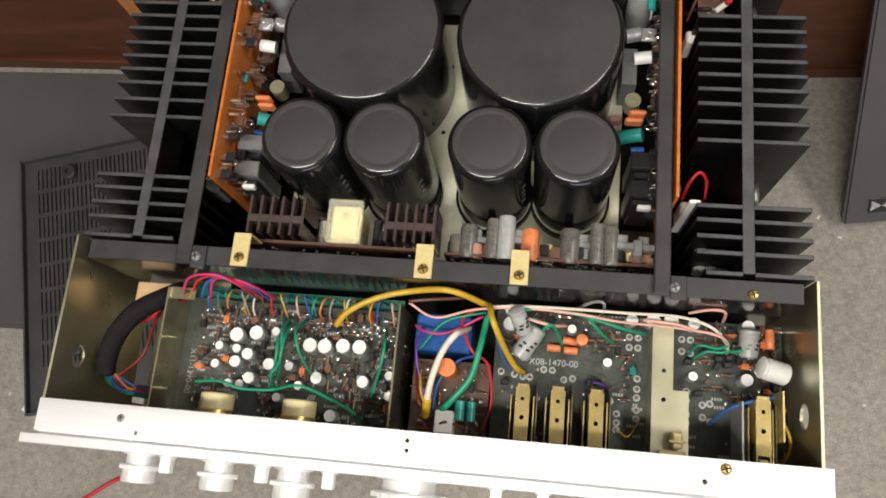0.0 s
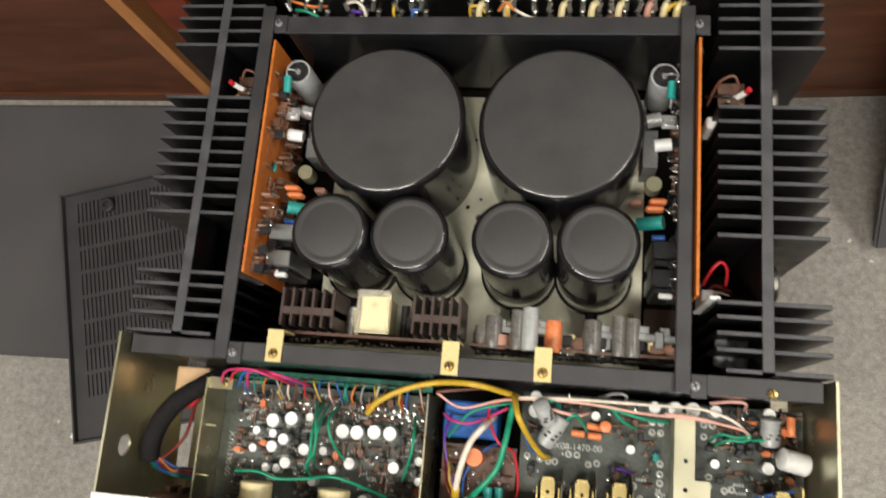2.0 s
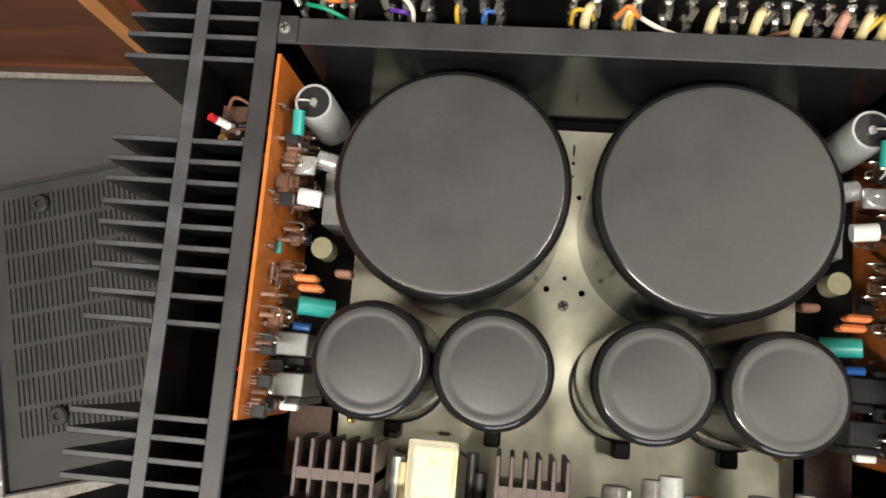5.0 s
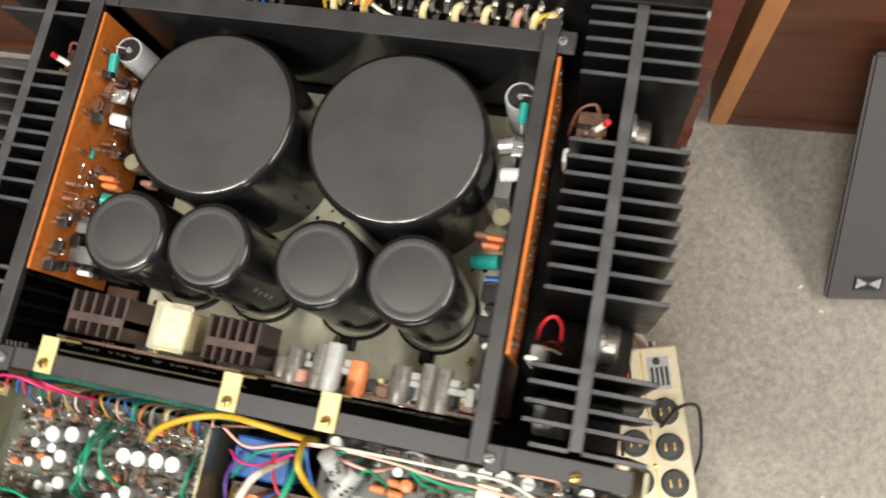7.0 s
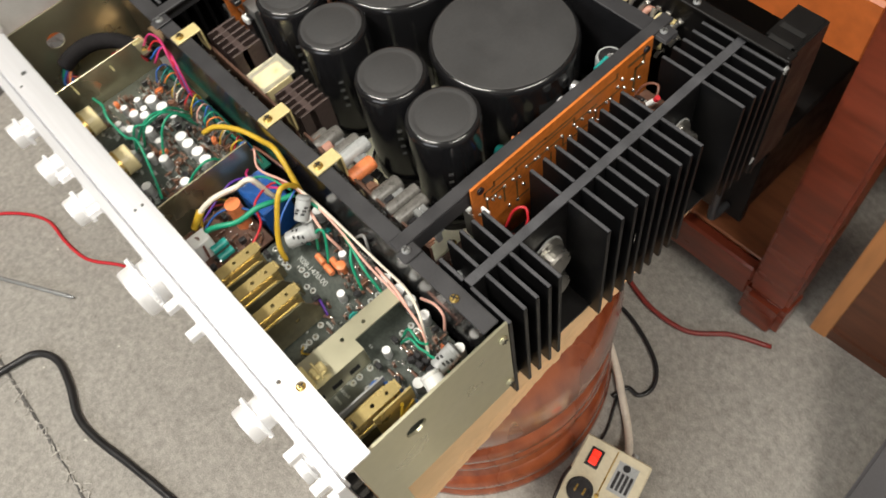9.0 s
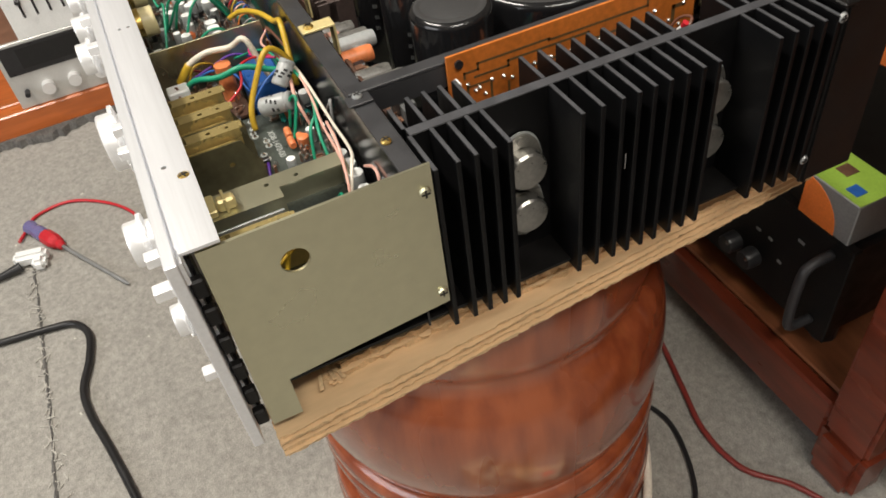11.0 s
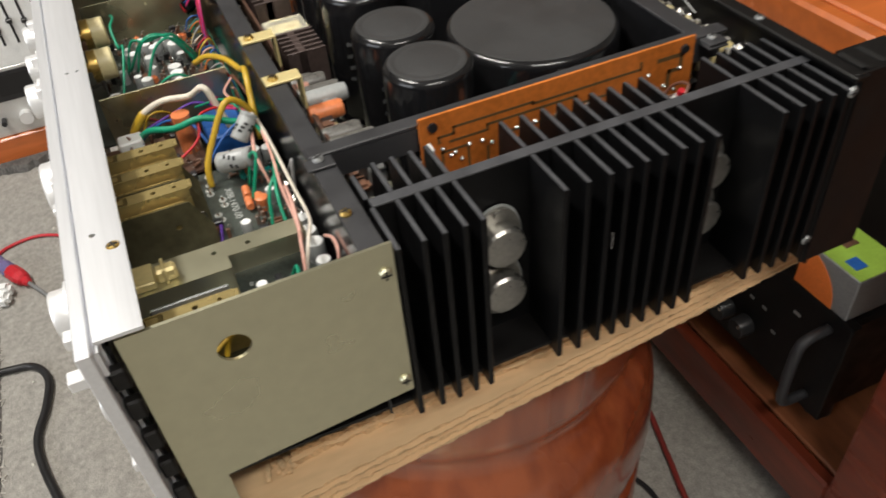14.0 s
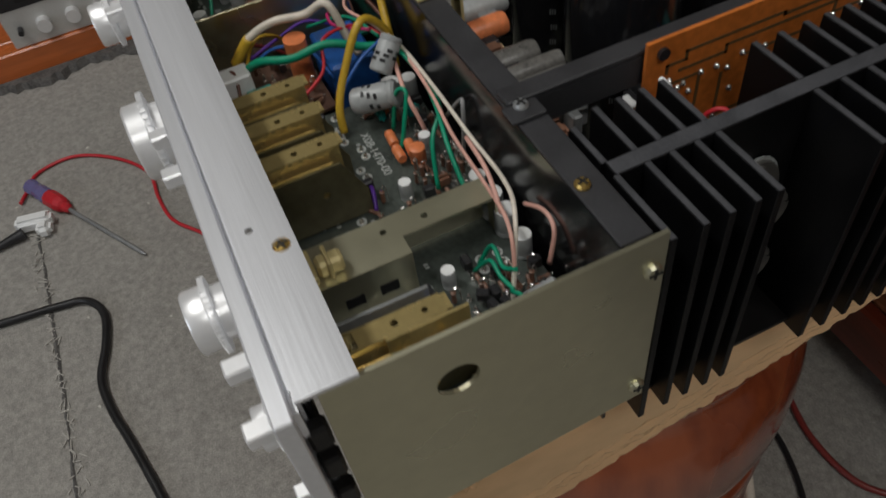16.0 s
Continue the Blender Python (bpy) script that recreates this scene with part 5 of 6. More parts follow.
for pts, c in (([(-0.133, 0.236, 0.655), (-0.126, 0.2325, 0.658), (-0.118, 0.232, 0.655), (-0.11, 0.235, 0.65)], "orange"), ([(-0.131, 0.231, 0.653), (-0.121, 0.2275, 0.656), (-0.112, 0.225, 0.65), (-0.106, 0.2225, 0.64)], "green"),
               ([(-0.094, 0.234, 0.656), (-0.086, 0.233, 0.659), (-0.081, 0.228, 0.656), (-0.082, 0.222, 0.645)], "white"), ([(-0.092, 0.23, 0.652), (-0.086, 0.228, 0.655), (-0.082, 0.229, 0.65)], "violet"),
               ([(-0.0605, 0.233, 0.656), (-0.061, 0.228, 0.657), (-0.0605, 0.222, 0.65)], "yellow"), ([(-0.05, 0.224, 0.648), (-0.048, 0.229, 0.655), (-0.044, 0.231, 0.652)], "blue"), ([(-0.01, 0.227, 0.65), (-0.009, 0.23, 0.658), (-0.003, 0.231, 0.656), (0.0, 0.229, 0.652)], "yellow"),
               ([(0.009, 0.229, 0.654), (0.014, 0.232, 0.66), (0.019, 0.229, 0.656)], "orange"), ([(0.017, 0.222, 0.645), (0.015, 0.227, 0.657), (0.018, 0.232, 0.657)], "yellow"), ([(0.02, 0.229, 0.656), (0.028, 0.225, 0.655), (0.04, 0.223, 0.65), (0.05, 0.222, 0.64)], "white"),
               ([(0.075, 0.225, 0.65), (0.082, 0.226, 0.653), (0.089, 0.228, 0.652)], "brown"), ([(0.112, 0.223, 0.645), (0.117, 0.229, 0.657), (0.122, 0.234, 0.656)], "yellow"), ([(0.119, 0.223, 0.645), (0.122, 0.228, 0.656), (0.127, 0.232, 0.654)], "grey"),
               ([(-0.075, 0.237, 0.661), (-0.064, 0.239, 0.665), (-0.052, 0.238, 0.664), (-0.044, 0.235, 0.656)], "steel"), ([(0.0, 0.236, 0.66), (0.008, 0.239, 0.664), (0.018, 0.237, 0.66)], "steel"), ([(0.056, 0.237, 0.66), (0.07, 0.239, 0.663), (0.088, 0.237, 0.66)], "steel"),
               ([(-0.112, 0.237, 0.66), (-0.105, 0.24, 0.664), (-0.095, 0.237, 0.66)], "steel")):
    wire("wire", pts, 0.0011 if c != "steel" else 0.0004, c, amp)
bm = bmesh.new()
for x_, c in ((-0.121, 0), (-0.105, 0), (-0.078, 1), (-0.048, 1), (0.05, 2), (0.068, 2), (0.094, 3), (0.11, 3)):
    box(bm, x_ - 0.006, x_ + 0.006, 0.2435, 0.256, 0.64, 0.664, 0.002, mi=c)
part("rear_sockets", bm, [WIRE["magenta"], WIRE["red"], WIRE["green"], M_BLKC], amp, "coloured rear speaker terminals")

# ---- knobs and levers on the front panel ----
def knob(x, z, r, h, flange=True):
    bm = bmesh.new()
    m = pose(x, -0.1113, z, 90, 0, 0)
    n = 60
    prof = [(r * 1.12, 0.0), (r * 1.12, h * 0.12), (r * 0.86, h * 0.16), (r * 0.86, h * 0.45)]
    if flange:
        prof += [(r * 1.15, h * 0.47), (r * 1.18, h * 0.5), (r * 1.18, h * 0.57), (r * 1.1, h * 0.6)]
    prof += [(r, h * 0.62), (r, h * 0.95), (r * 0.94, h), (r * 0.6, h), (r * 0.58, h * 0.985), (0, h * 0.985)]
    lathe(bm, prof, n, m)
    k = part("knob", bm, M_KNOB, fp, "polished aluminium knob", smooth=True)
    bm = bmesh.new()
    for i in range(40):
        a = 2 * math.pi * i / 40
        box(bm, r * 1.17, r * 1.21, -r * 0.035, r * 0.035, h * 0.48, h * 0.59, m=m @ pose(0, 0, 0, 0, 0, math.degrees(a)))
    if flange:
        part("knurling", bm, M_KNOB, k)


def lever(x, z, w=0.0032, h=0.012, L=0.0105):
    bm = bmesh.new()
    lathe(bm, [(w * 1.5, 0), (w * 1.5, 0.002), (w, 0.003)], 20, pose(x, -0.1113, z, 90, 0, 0))
    box(bm, x - w, x + w, -0.1113 - L, -0.1113, z - h / 4, z + h / 4, 0.0006)
    part("lever", bm, M_KNOB, fp)


knob(-0.162, 0.635, 0.0095, 0.018)
knob(-0.1145, 0.635, 0.0095, 0.018)
knob(-0.07, 0.635, 0.0105, 0.0195)
knob(-0.007, 0.607, 0.0185, 0.0225)
knob(0.132, 0.632, 0.0118, 0.0185)
knob(0.163, 0.602, 0.0085, 0.0125)
for x_, z_ in ((-0.137, 0.655), (-0.082, 0.655), (-0.045, 0.652), (0.046, 0.645), (0.071, 0.645), (0.172, 0.652), (0.178, 0.574), (0.195, 0.652)):
    lever(x_, z_)

# yellow lead behind the hole in the side plate, and a brass screw on the front rail
quick("inner_bracket", M_SWITCH, box, 0.1905, 0.1915, -0.076, -0.05, 0.634, 0.662, parent=amp, label="gilt inner switch bracket")
quick("side_lead", WIRE["yellow"], rod, (0.196, -0.0655, 0.638), (0.193, -0.0590, 0.656), 0.0011, 8, parent=amp)
screw(amp, (0.174, -0.002, ZT + 0.0002), r=0.0027, material=M_BRASS)

DEEP[0] = False

# ---- support: cardboard and stool ----
def wavy_sheet(x0, x1, y0, y1, z0, z1, seed, amp_=0.002, skew=0.0, name="cardboard", label="", n=60):
    """A cardboard sheet with a torn, uneven outline and fluted edge."""
    rnd = random.Random(seed)
    bm = bmesh.new()
    ring = []
    for a, b in (((x0, y0), (x1, y0)), ((x1, y0), (x1 + skew, y1)), ((x1 + skew, y1), (x0, y1)), ((x0, y1), (x0, y0))):
        for k in range(n):
            t = k / n
            ring.append((a[0] + (b[0] - a[0]) * t + rnd.uniform(-amp_, amp_), a[1] + (b[1] - a[1]) * t + rnd.uniform(-amp_, amp_)))
    plate_with_holes(bm, ring, [], z0, z1)
    for f in bm.faces:
        f.material_index = 0 if abs(f.normal.z) > 0.5 else 1
    bm.normal_update()
    for f in bm.faces:
        f.material_index = 0 if abs(f.normal.z) > 0.5 else 1
    return bm


cb = thing("cardboard_stack", (0, 0.08, 0.521), "stack of torn brown corrugated cardboard sheets on the stool", "cardboard")
zz = 0.521
for k in range(5):
    e = 0.0007 * ((k * 2) % 5)
    part("core", wavy_sheet(-0.209, 0.2088 - e, -0.099, 0.284, zz, zz + 0.0026, k, 0.0007, -0.03, n=110), [M_CARDE, M_CARDE], cb)
    part("liner", wavy_sheet(-0.21, 0.2102 - e, -0.1, 0.285, zz + 0.0026, zz + 0.0034, k + 50, 0.0008, -0.03, n=110), [M_CARD, M_CARDE], cb)
    zz += 0.0034
pc = thing("cardboard_sheet", (0, 0.08, 0.538), "torn sheets of brown cardboard packed under the amplifier", "cardboard")
for k in range(2):
    z0 = 0.538 + 0.0055 * k
    part("core", wavy_sheet(-0.19, 0.1865 - 0.001 * k, -0.055, 0.262, z0, z0 + 0.0045, 21 + k, 0.0014, -0.006, n=90), [M_CARDE, M_CARDE], pc)
    part("liner", wavy_sheet(-0.19, 0.188 - 0.002 * k, -0.056, 0.263, z0 + 0.0045, z0 + 0.0055, 31 + k, 0.0016, -0.006, n=90), [M_CARD, M_CARDE], pc)
# ragged torn corner in front of the sheets
rnd = random.Random(8)
for k in range(34):
    x_, y_ = 0.188 - rnd.uniform(0, 0.03), -0.058 - rnd.uniform(0, 0.016) * rnd.random()
    bm = bmesh.new()
    box(bm, -0.012, 0.012, -0.0012, 0.0012, 0, 0.0008, m=pose(x_ - 0.006, y_, 0.5385 + rnd.uniform(0, 0.008), rnd.uniform(-14, 14), rnd.uniform(-12, 12), rnd.uniform(-25, 35)))
    part("torn_fibre", bm, M_CARDE, pc)
for x_ in (-0.16, 0.16):
    for y_ in (-0.02, 0.215):
        quick("foot", M_BLKC, lathe, [(0, 0.549), (0.014, 0.549), (0.016, 0.566), (0, 0.566)], 20, Matrix.Translation((x_, y_, 0)), parent=amp, smooth=True)

SX, SY = 0.008, 0.098
st = thing("stool", (SX, SY, FL), "round red lacquered barrel stool of turned wood", "stool")
TURNED = (("seat", [(0, 0.521), (0.15, 0.521), (0.156, 0.518), (0.158, 0.51), (0.158, 0.44), (0.157, 0.43), (0.155, 0.424)]),
          ("upper_bulge", [(0.155, 0.424), (0.1515, 0.419), (0.15, 0.411), (0.151, 0.403), (0.155, 0.395), (0.162, 0.386), (0.1685, 0.373), (0.1725, 0.356), (0.1745, 0.335), (0.1745, 0.312), (0.172, 0.29), (0.1675, 0.272), (0.163, 0.262)]),
          ("turned_middle", [(0.163, 0.262), (0.163, 0.258), (0.168, 0.255), (0.172, 0.247), (0.172, 0.238), (0.169, 0.231), (0.166, 0.228), (0.166, 0.225), (0.17, 0.222), (0.172, 0.214), (0.17, 0.203), (0.165, 0.196), (0.161, 0.193)]),
          ("waist", [(0.161, 0.193), (0.159, 0.185), (0.158, 0.172), (0.16, 0.16), (0.164, 0.153)]),
          ("base", [(0.164, 0.153), (0.17, 0.15), (0.174, 0.143), (0.175, 0.135), (0.173, 0.129), (0.172, 0.126), (0.175, 0.122), (0.177, 0.116), (0.177, FL), (0, FL)]))
for nm, prof in TURNED:
    bm = bmesh.new()
    lathe(bm, prof, 72, Matrix.Translation((SX, SY, 0)))
    part(nm, bm, M_LACQ, st, smooth=True)

# ---- furniture and things round the stool ----
on_floor(0.933, 0.8, 0.019, 0.006)
def speaker_box(x0, x1, y0, y1, h, label):
    t = thing("loudspeaker", ((x0 + x1) / 2, (y0 + y1) / 2, 0), label, "loudspeaker", "loudspeakers beside the rack")
    e = 0.022
    bm = bmesh.new()
    box(bm, x0 + e, x1 - e, y0 + 0.006, y0 + 0.024, e, h - e)
    part("baffle", bm, M_WALNUT, t, "brown wooden front")
    for a, b in ((x0, x0 + e), (x1 - e, x1)):
        bm = bmesh.new()
        box(bm, a, b, y0, y1, 0.0, h, 0.001)
        part("side_panel", bm, M_EDGE, t, "light wood side panel")
    for z in (0.0, h - e):
        bm = bmesh.new()
        box(bm, x0 + e, x1 - e, y0 + 0.002, y1, z, z + e)
        part("end_panel", bm, M_WALNUT, t)
    bm = bmesh.new()
    box(bm, x0 + e, x1 - e, y1 - 0.015, y1, e, h - e)
    part("back", bm, M_WALNUT, t)
    return t


speaker_box(-0.93, -0.495, 0.43, 0.75, 0.85, "tall brown wooden loudspeaker cabinet with light edge")
on_floor(0.953, 2.45, 0.096, -0.027)
speaker_box(0.212, 0.64, 0.458, 0.78, 0.85, "tall brown wooden loudspeaker cabinet with light edge")

on_floor(1, 0, 0, 0)
# red wooden rack between the loudspeakers
rk = thing("rack", (-0.07, 0.57, 0), "red-brown varnished wooden equipment rack with square posts", "rack")
for x_ in (-0.37, 0.228):
    for y_ in (0.396, 0.745):
        bm = bmesh.new()
        box(bm, x_ - 0.025, x_ + 0.026, y_ - 0.02, y_ + 0.02, 0.07, 0.535, 0.004, seg=2)
        box(bm, x_ - 0.025, x_ + 0.026, y_ - 0.02, y_ + 0.02, 0.535, 0.548, 0.006, seg=2)
        part("post", bm, M_RACK, rk)
        bm = bmesh.new()
        box(bm, x_ - 0.027, x_ + 0.028, y_ - 0.024, y_ + 0.024, 0.0, 0.07, 0.008, seg=2)
        part("foot", bm, M_RACK, rk)
# the lower shelf's wood colour has its shade painted in
for z_, mt, yf in ((0.083, M_SHELF, 0.379), (0.48, M_ORWOOD, 0.39)):
    bm = bmesh.new()
    box(bm, -0.344, 0.202, yf + 0.0165, 0.765, z_, z_ + 0.018, 0.002)
    part("shelf", bm, mt, rk)
    bm = bmesh.new()
    box(bm, -0.344, 0.202, yf, yf + 0.016, z_ - 0.045, z_ + 0.0165, 0.003)
    part("rail", bm, M_RACK if z_ < 0.3 else M_ORWOOD, rk)
pa = thing("power_amplifier", (-0.06, 0.55, 0.101), "black power amplifier with front handles on the rack shelf", "amplifier")
bm = bmesh.new()
box(bm, -0.272, 0.151, 0.411, 0.7, 0.133, 0.253, 0.003)
part("case", bm, M_BLACK, pa)
bm = bmesh.new()
box(bm, -0.277, 0.156, 0.4, 0.411, 0.131, 0.256, 0.001)
pf = part("front_panel", bm, M_BLACK, pa)
for x_ in (-0.255, 0.135):
    bm = bmesh.new()
    tube(bm, [(x_, 0.4, 0.149), (x_, 0.379, 0.151), (x_, 0.37, 0.16), (x_, 0.368, 0.194), (x_, 0.37, 0.228), (x_, 0.379, 0.237), (x_, 0.4, 0.239)], 0.005, 10)
    part("handle", bm, M_RAIL, pa)
for x_ in (-0.02, 0.024, 0.052):
    quick("knob", M_BLKC, lathe, [(0, 0), (0.011, 0), (0.0105, 0.014), (0.0095, 0.0155), (0, 0.0155)], 22, pose(x_, 0.4, 0.165, 90, 0, 0), parent=pf, smooth=True)
    quick("knob_dot", M_SOLDER, rod, (x_ + 0.004, 0.3846, 0.171), (x_ + 0.004, 0.3838, 0.171), 0.0022, 8, parent=pf)
rnd = random.Random(5)
for k in range(16):
    x_, z_ = -0.14 + 0.017 * k, rnd.choice((0.182, 0.2, 0.225))
    bm = bmesh.new()
    box(bm, x_, x_ + rnd.uniform(0.004, 0.012), 0.3992, 0.4, z_, z_ + 0.003)
    part("print_mark", bm, M_GREY, pf)
for x_ in (-0.25, 0.13):
    for y_ in (0.435, 0.68):
        quick("foot", M_BLKC, rod, (x_, y_, 0.101), (x_, y_, 0.133), 0.014, 16, parent=pa)
bx_ = thing("carton", (0.11, 0.426, 0.256), "small green, orange and silver printed carton on the black amplifier", "box")
bm = bmesh.new()
box(bm, 0.086, 0.145, 0.402, 0.45, 0.256, 0.302, 0.0008)
part("case", bm, M_GREY, bx_)
M_LIME = mat("lime_print", (0.28, 0.45, 0.06), 0.45, var=0.1)
M_OPRINT = mat("orange_print", (0.8, 0.2, 0.04), 0.45, var=0.1)
bm = bmesh.new()
box(bm, 0.0865, 0.1445, 0.4025, 0.4495, 0.302, 0.3026)
tp = part("top_print", bm, M_LIME, bx_, "lime green top")
quick("blue_patch", M_BLUEC, box, 0.121, 0.134, 0.409, 0.421, 0.3026, 0.3032, parent=tp)
quick("brown_patch", M_BROWNC, box, 0.096, 0.11, 0.422, 0.436, 0.3026, 0.3032, parent=tp)
bm = bmesh.new()
plate_with_holes(bm, [(0.0865, 0.2565)] + [(0.0865 + 0.042 * math.cos(math.pi / 2 * k / 12), 0.2565 + 0.043 * math.sin(math.pi / 2 * k / 12)) for k in range(13)], [], 0.0, 0.0006, Matrix(((1, 0, 0, 0), (0, 0, -1, 0.402), (0, 1, 0, 0), (0, 0, 0, 1))))
part("orange_print", bm, M_OPRINT, bx_, "orange quarter disc on the front")
ta = thing("stereo_unit", (-0.07, 0.6, 0.498), "black stereo unit on the rack's top shelf", "amplifier")
bm = bmesh.new()
box(bm, -0.31, 0.15, 0.45, 0.74, 0.506, 0.6, 0.003)
part("case", bm, M_BLACK, ta)
for x_ in (-0.28, 0.12):
    for y_ in (0.48, 0.71):
        quick("foot", M_BLKC, rod, (x_, y_, 0.498), (x_, y_, 0.506), 0.012, 14, parent=ta)

on_floor(0.950, 1.0, 0.026, -0.009)
# grille lying on the floor, with the perforated lid of the amplifier on it
g = thing("speaker_grille", (-0.86, 0.23, 0), "charcoal cloth loudspeaker grille lying flat on the carpet", "speaker grille")
bm = bmesh.new()
box(bm, -1.3, -0.42, 0.035, 0.426, 0.004, 0.022, 0.004, seg=2)
part("cloth", bm, M_GRILLE, g)
bm = bmesh.new()
box(bm, -1.295, -0.425, 0.04, 0.421, 0.0, 0.004)
part("frame", bm, M_BLKC, g)
lid = thing("vented_panel", (-0.5, 0.1, 0.022), "black slotted steel cover resting on the cloth grille", "metal panel", rz=14.0)
ml = pose(-0.715, 0.274, 0.0235, 0, 0, 14.0)
W_, D_ = 0.40, 0.368
bm = bmesh.new()
box(bm, 0, W_, -D_, 0, 0.0, 0.0012, m=ml)
part("under_sheet", bm, M_SLOT, lid)
tmp = bmesh.new()
# the top sheet is laid out as bars between the slots
for r_ in range(9):
    y1_ = 0 if r_ == 0 else -0.016 - (r_ - 1) * 0.037 - 0.031
    y0_ = -0.016 - r_ * 0.037 if r_ < 8 else -D_
    box(tmp, 0, W_, y0_, y1_, 0.0012, 0.0032, m=ml)
for r_ in range(8):
    ya = -0.016 - r_ * 0.037
    box(tmp, 0, 0.022, ya - 0.031, ya, 0.0012, 0.0032, m=ml)
    for c_ in range(56):
        xa = 0.022 + c_ * 0.0064 + 0.0026
        box(tmp, xa, min(xa + 0.0038, W_), ya - 0.031, ya, 0.0012, 0.0032, m=ml)
part("slotted_sheet", tmp, M_LID, lid, "black sheet with rows of narrow slots")
for a in ((0, 0.0025, -D_, 0), (0, W_, -0.0025, 0), (0, W_, -D_, -D_ + 0.0025)):
    bm = bmesh.new()
    box(bm, a[0], a[1], a[2], a[3], 0.0032, 0.012, m=ml)
    part("rim", bm, M_LID, lid)
bm = bmesh.new()
lathe(bm, [(0, 0), (0.011, 0), (0.011, 0.007), (0.009, 0.009), (0.0045, 0.009), (0.004, 0.005), (0, 0.005)], 24, ml @ pose(0.072, -0.288, 0.0032))
part("foot", bm, M_RAIL, lid, "grey round rubber foot", smooth=True)
bm = bmesh.new()
lathe(bm, [(0, 0), (0.011, 0), (0.011, 0.007), (0.009, 0.009), (0.0045, 0.009), (0.004, 0.005), (0, 0.005)], 24, ml @ pose(0.072, -0.03, 0.0032))
part("foot", bm, M_RAIL, lid, "grey round rubber foot", smooth=True)

on_floor(1, 0, 0, 0)
g = thing("speaker_grille", (0.58, 0.26, 0), "charcoal cloth loudspeaker grille leaning on the cabinet, with silver badge", "speaker grille")
o_ = Vector((0.427, 0.217, 0.018))
v_ = (Vector((0.388, 0.398, 0.235)) - o_).normalized()
u_ = Vector((1, 0.075, 0.0))
u_ = (u_ - v_ * u_.dot(v_)).normalized()
n_ = u_.cross(v_)
mm = Matrix(((u_.x, v_.x, n_.x, o_.x), (u_.y, v_.y, n_.y, o_.y), (u_.z, v_.z, n_.z, o_.z), (0, 0, 0, 1)))
bm = bmesh.new()
box(bm, 0.0, 0.40, 0.0, 0.292, -0.008, 0.0, 0.003, m=mm, seg=2)
part("cloth", bm, M_GRILLE, g)
bm = bmesh.new()
box(bm, 0.003, 0.397, 0.003, 0.289, -0.018, -0.008, m=mm)
part("frame", bm, M_BLKC, g)
bm = bmesh.new()
box(bm, 0.026, 0.055, 0.016, 0.036, 0.0002, 0.0014, 0.0004, m=mm)
bd = part("badge", bm, M_BLKC, g, "small silver badge")
for s in (-1, 1):
    bm = bmesh.new()
    plate_with_holes(bm, [(0.0405, 0.026), (0.0405 + s * 0.012, 0.019), (0.0405 + s * 0.012, 0.033)], [], 0.0014, 0.0019, mm)
    part("badge_wing", bm, M_ALCAP, bd)

on_floor(0.907, 1.5, 0.063, -0.015)
# cream multi-socket box with a lit rocker
px = thing("power_box", (0.2, 0.06, 0), "cream mains socket box with a lit red rocker switch", "power strip", rz=0)
mp_ = pose(0.148, 0.134, 0, 0, 0, 14.0)
LX, LY, HZ = 0.083, -0.2, 0.09
bm = bmesh.new()
box(bm, 0, LX, LY, 0, 0.002, HZ, 0.002, m=mp_)
cs = part("case", bm, M_CREAM, px)
bm = bmesh.new()
box(bm, 0.012, 0.028, -0.036, -0.012, HZ, HZ + 0.002, 0.0005, m=mp_)
fr = part("switch_frame", bm, M_BLKC, px)
bm = bmesh.new()
box(bm, 0.015, 0.025, -0.033, -0.015, HZ + 0.002, HZ + 0.0045, 0.001, m=mp_ )
part("rocker", bm, M_REDLIT, fr, "lit red rocker")
bm = bmesh.new()
box(bm, 0.0405, 0.042, -0.196, -0.004, HZ - 0.0005, HZ + 0.0007, m=mp_)
part("seam", bm, M_BRASS, px)
for a, b in ((0.022, -0.066), (0.06, -0.075), (0.022, -0.108), (0.06, -0.115), (0.022, -0.15), (0.06, -0.155)):
    bm = bmesh.new()
    m = mp_ @ pose(a, b, HZ)
    lathe(bm, [(0, 0), (0.0155, 0), (0.0155, 0.0025), (0.014, 0.004), (0.012, 0.004), (0.0115, 0.003), (0, 0.003)], 28, m)
    for s in (-0.005, 0.005):
        box(bm, s - 0.0011, s + 0.0011, -0.0045, 0.0045, 0.0029, 0.0034, m=m, mi=1)
    part("socket", bm, [M_BLKC, M_BRASS], px, "black round socket", smooth=True)
bm = bmesh.new()
box(bm, 0.047, 0.072, -0.05, -0.012, HZ, HZ + 0.0004, m=mp_)
tg = part("rating_label", bm, M_GSLEEVE, px, "silver printed label")
bm = bmesh.new()
for k in range(4):
    box(bm, 0.05 + 0.0055 * k, 0.0535 + 0.0055 * k, -0.046, -0.024, HZ + 0.0004, HZ + 0.0006, m=mp_)
lathe(bm, [(0, 0), (0.0045, 0), (0, 0.0002)], 16, mp_ @ pose(0.058, -0.017, HZ + 0.0004))
part("print_mark", bm, M_BLKC, tg)
for a, b in ((0.041, -0.062), (0.041, -0.135)):
    bm = bmesh.new()
    lathe(bm, [(0, 0), (0.003, 0), (0.0025, 0.0015), (0, 0.0018)], 10, mp_ @ pose(a, b, HZ + 0.0007))
    part("screw", bm, M_BRASS, px)
quick("cable_gland", M_GREY, rod, mp_ @ Vector((0.06, 0, 0.07)), mp_ @ Vector((0.06, 0.008, 0.07)), 0.005, 14, parent=px, smooth=True)


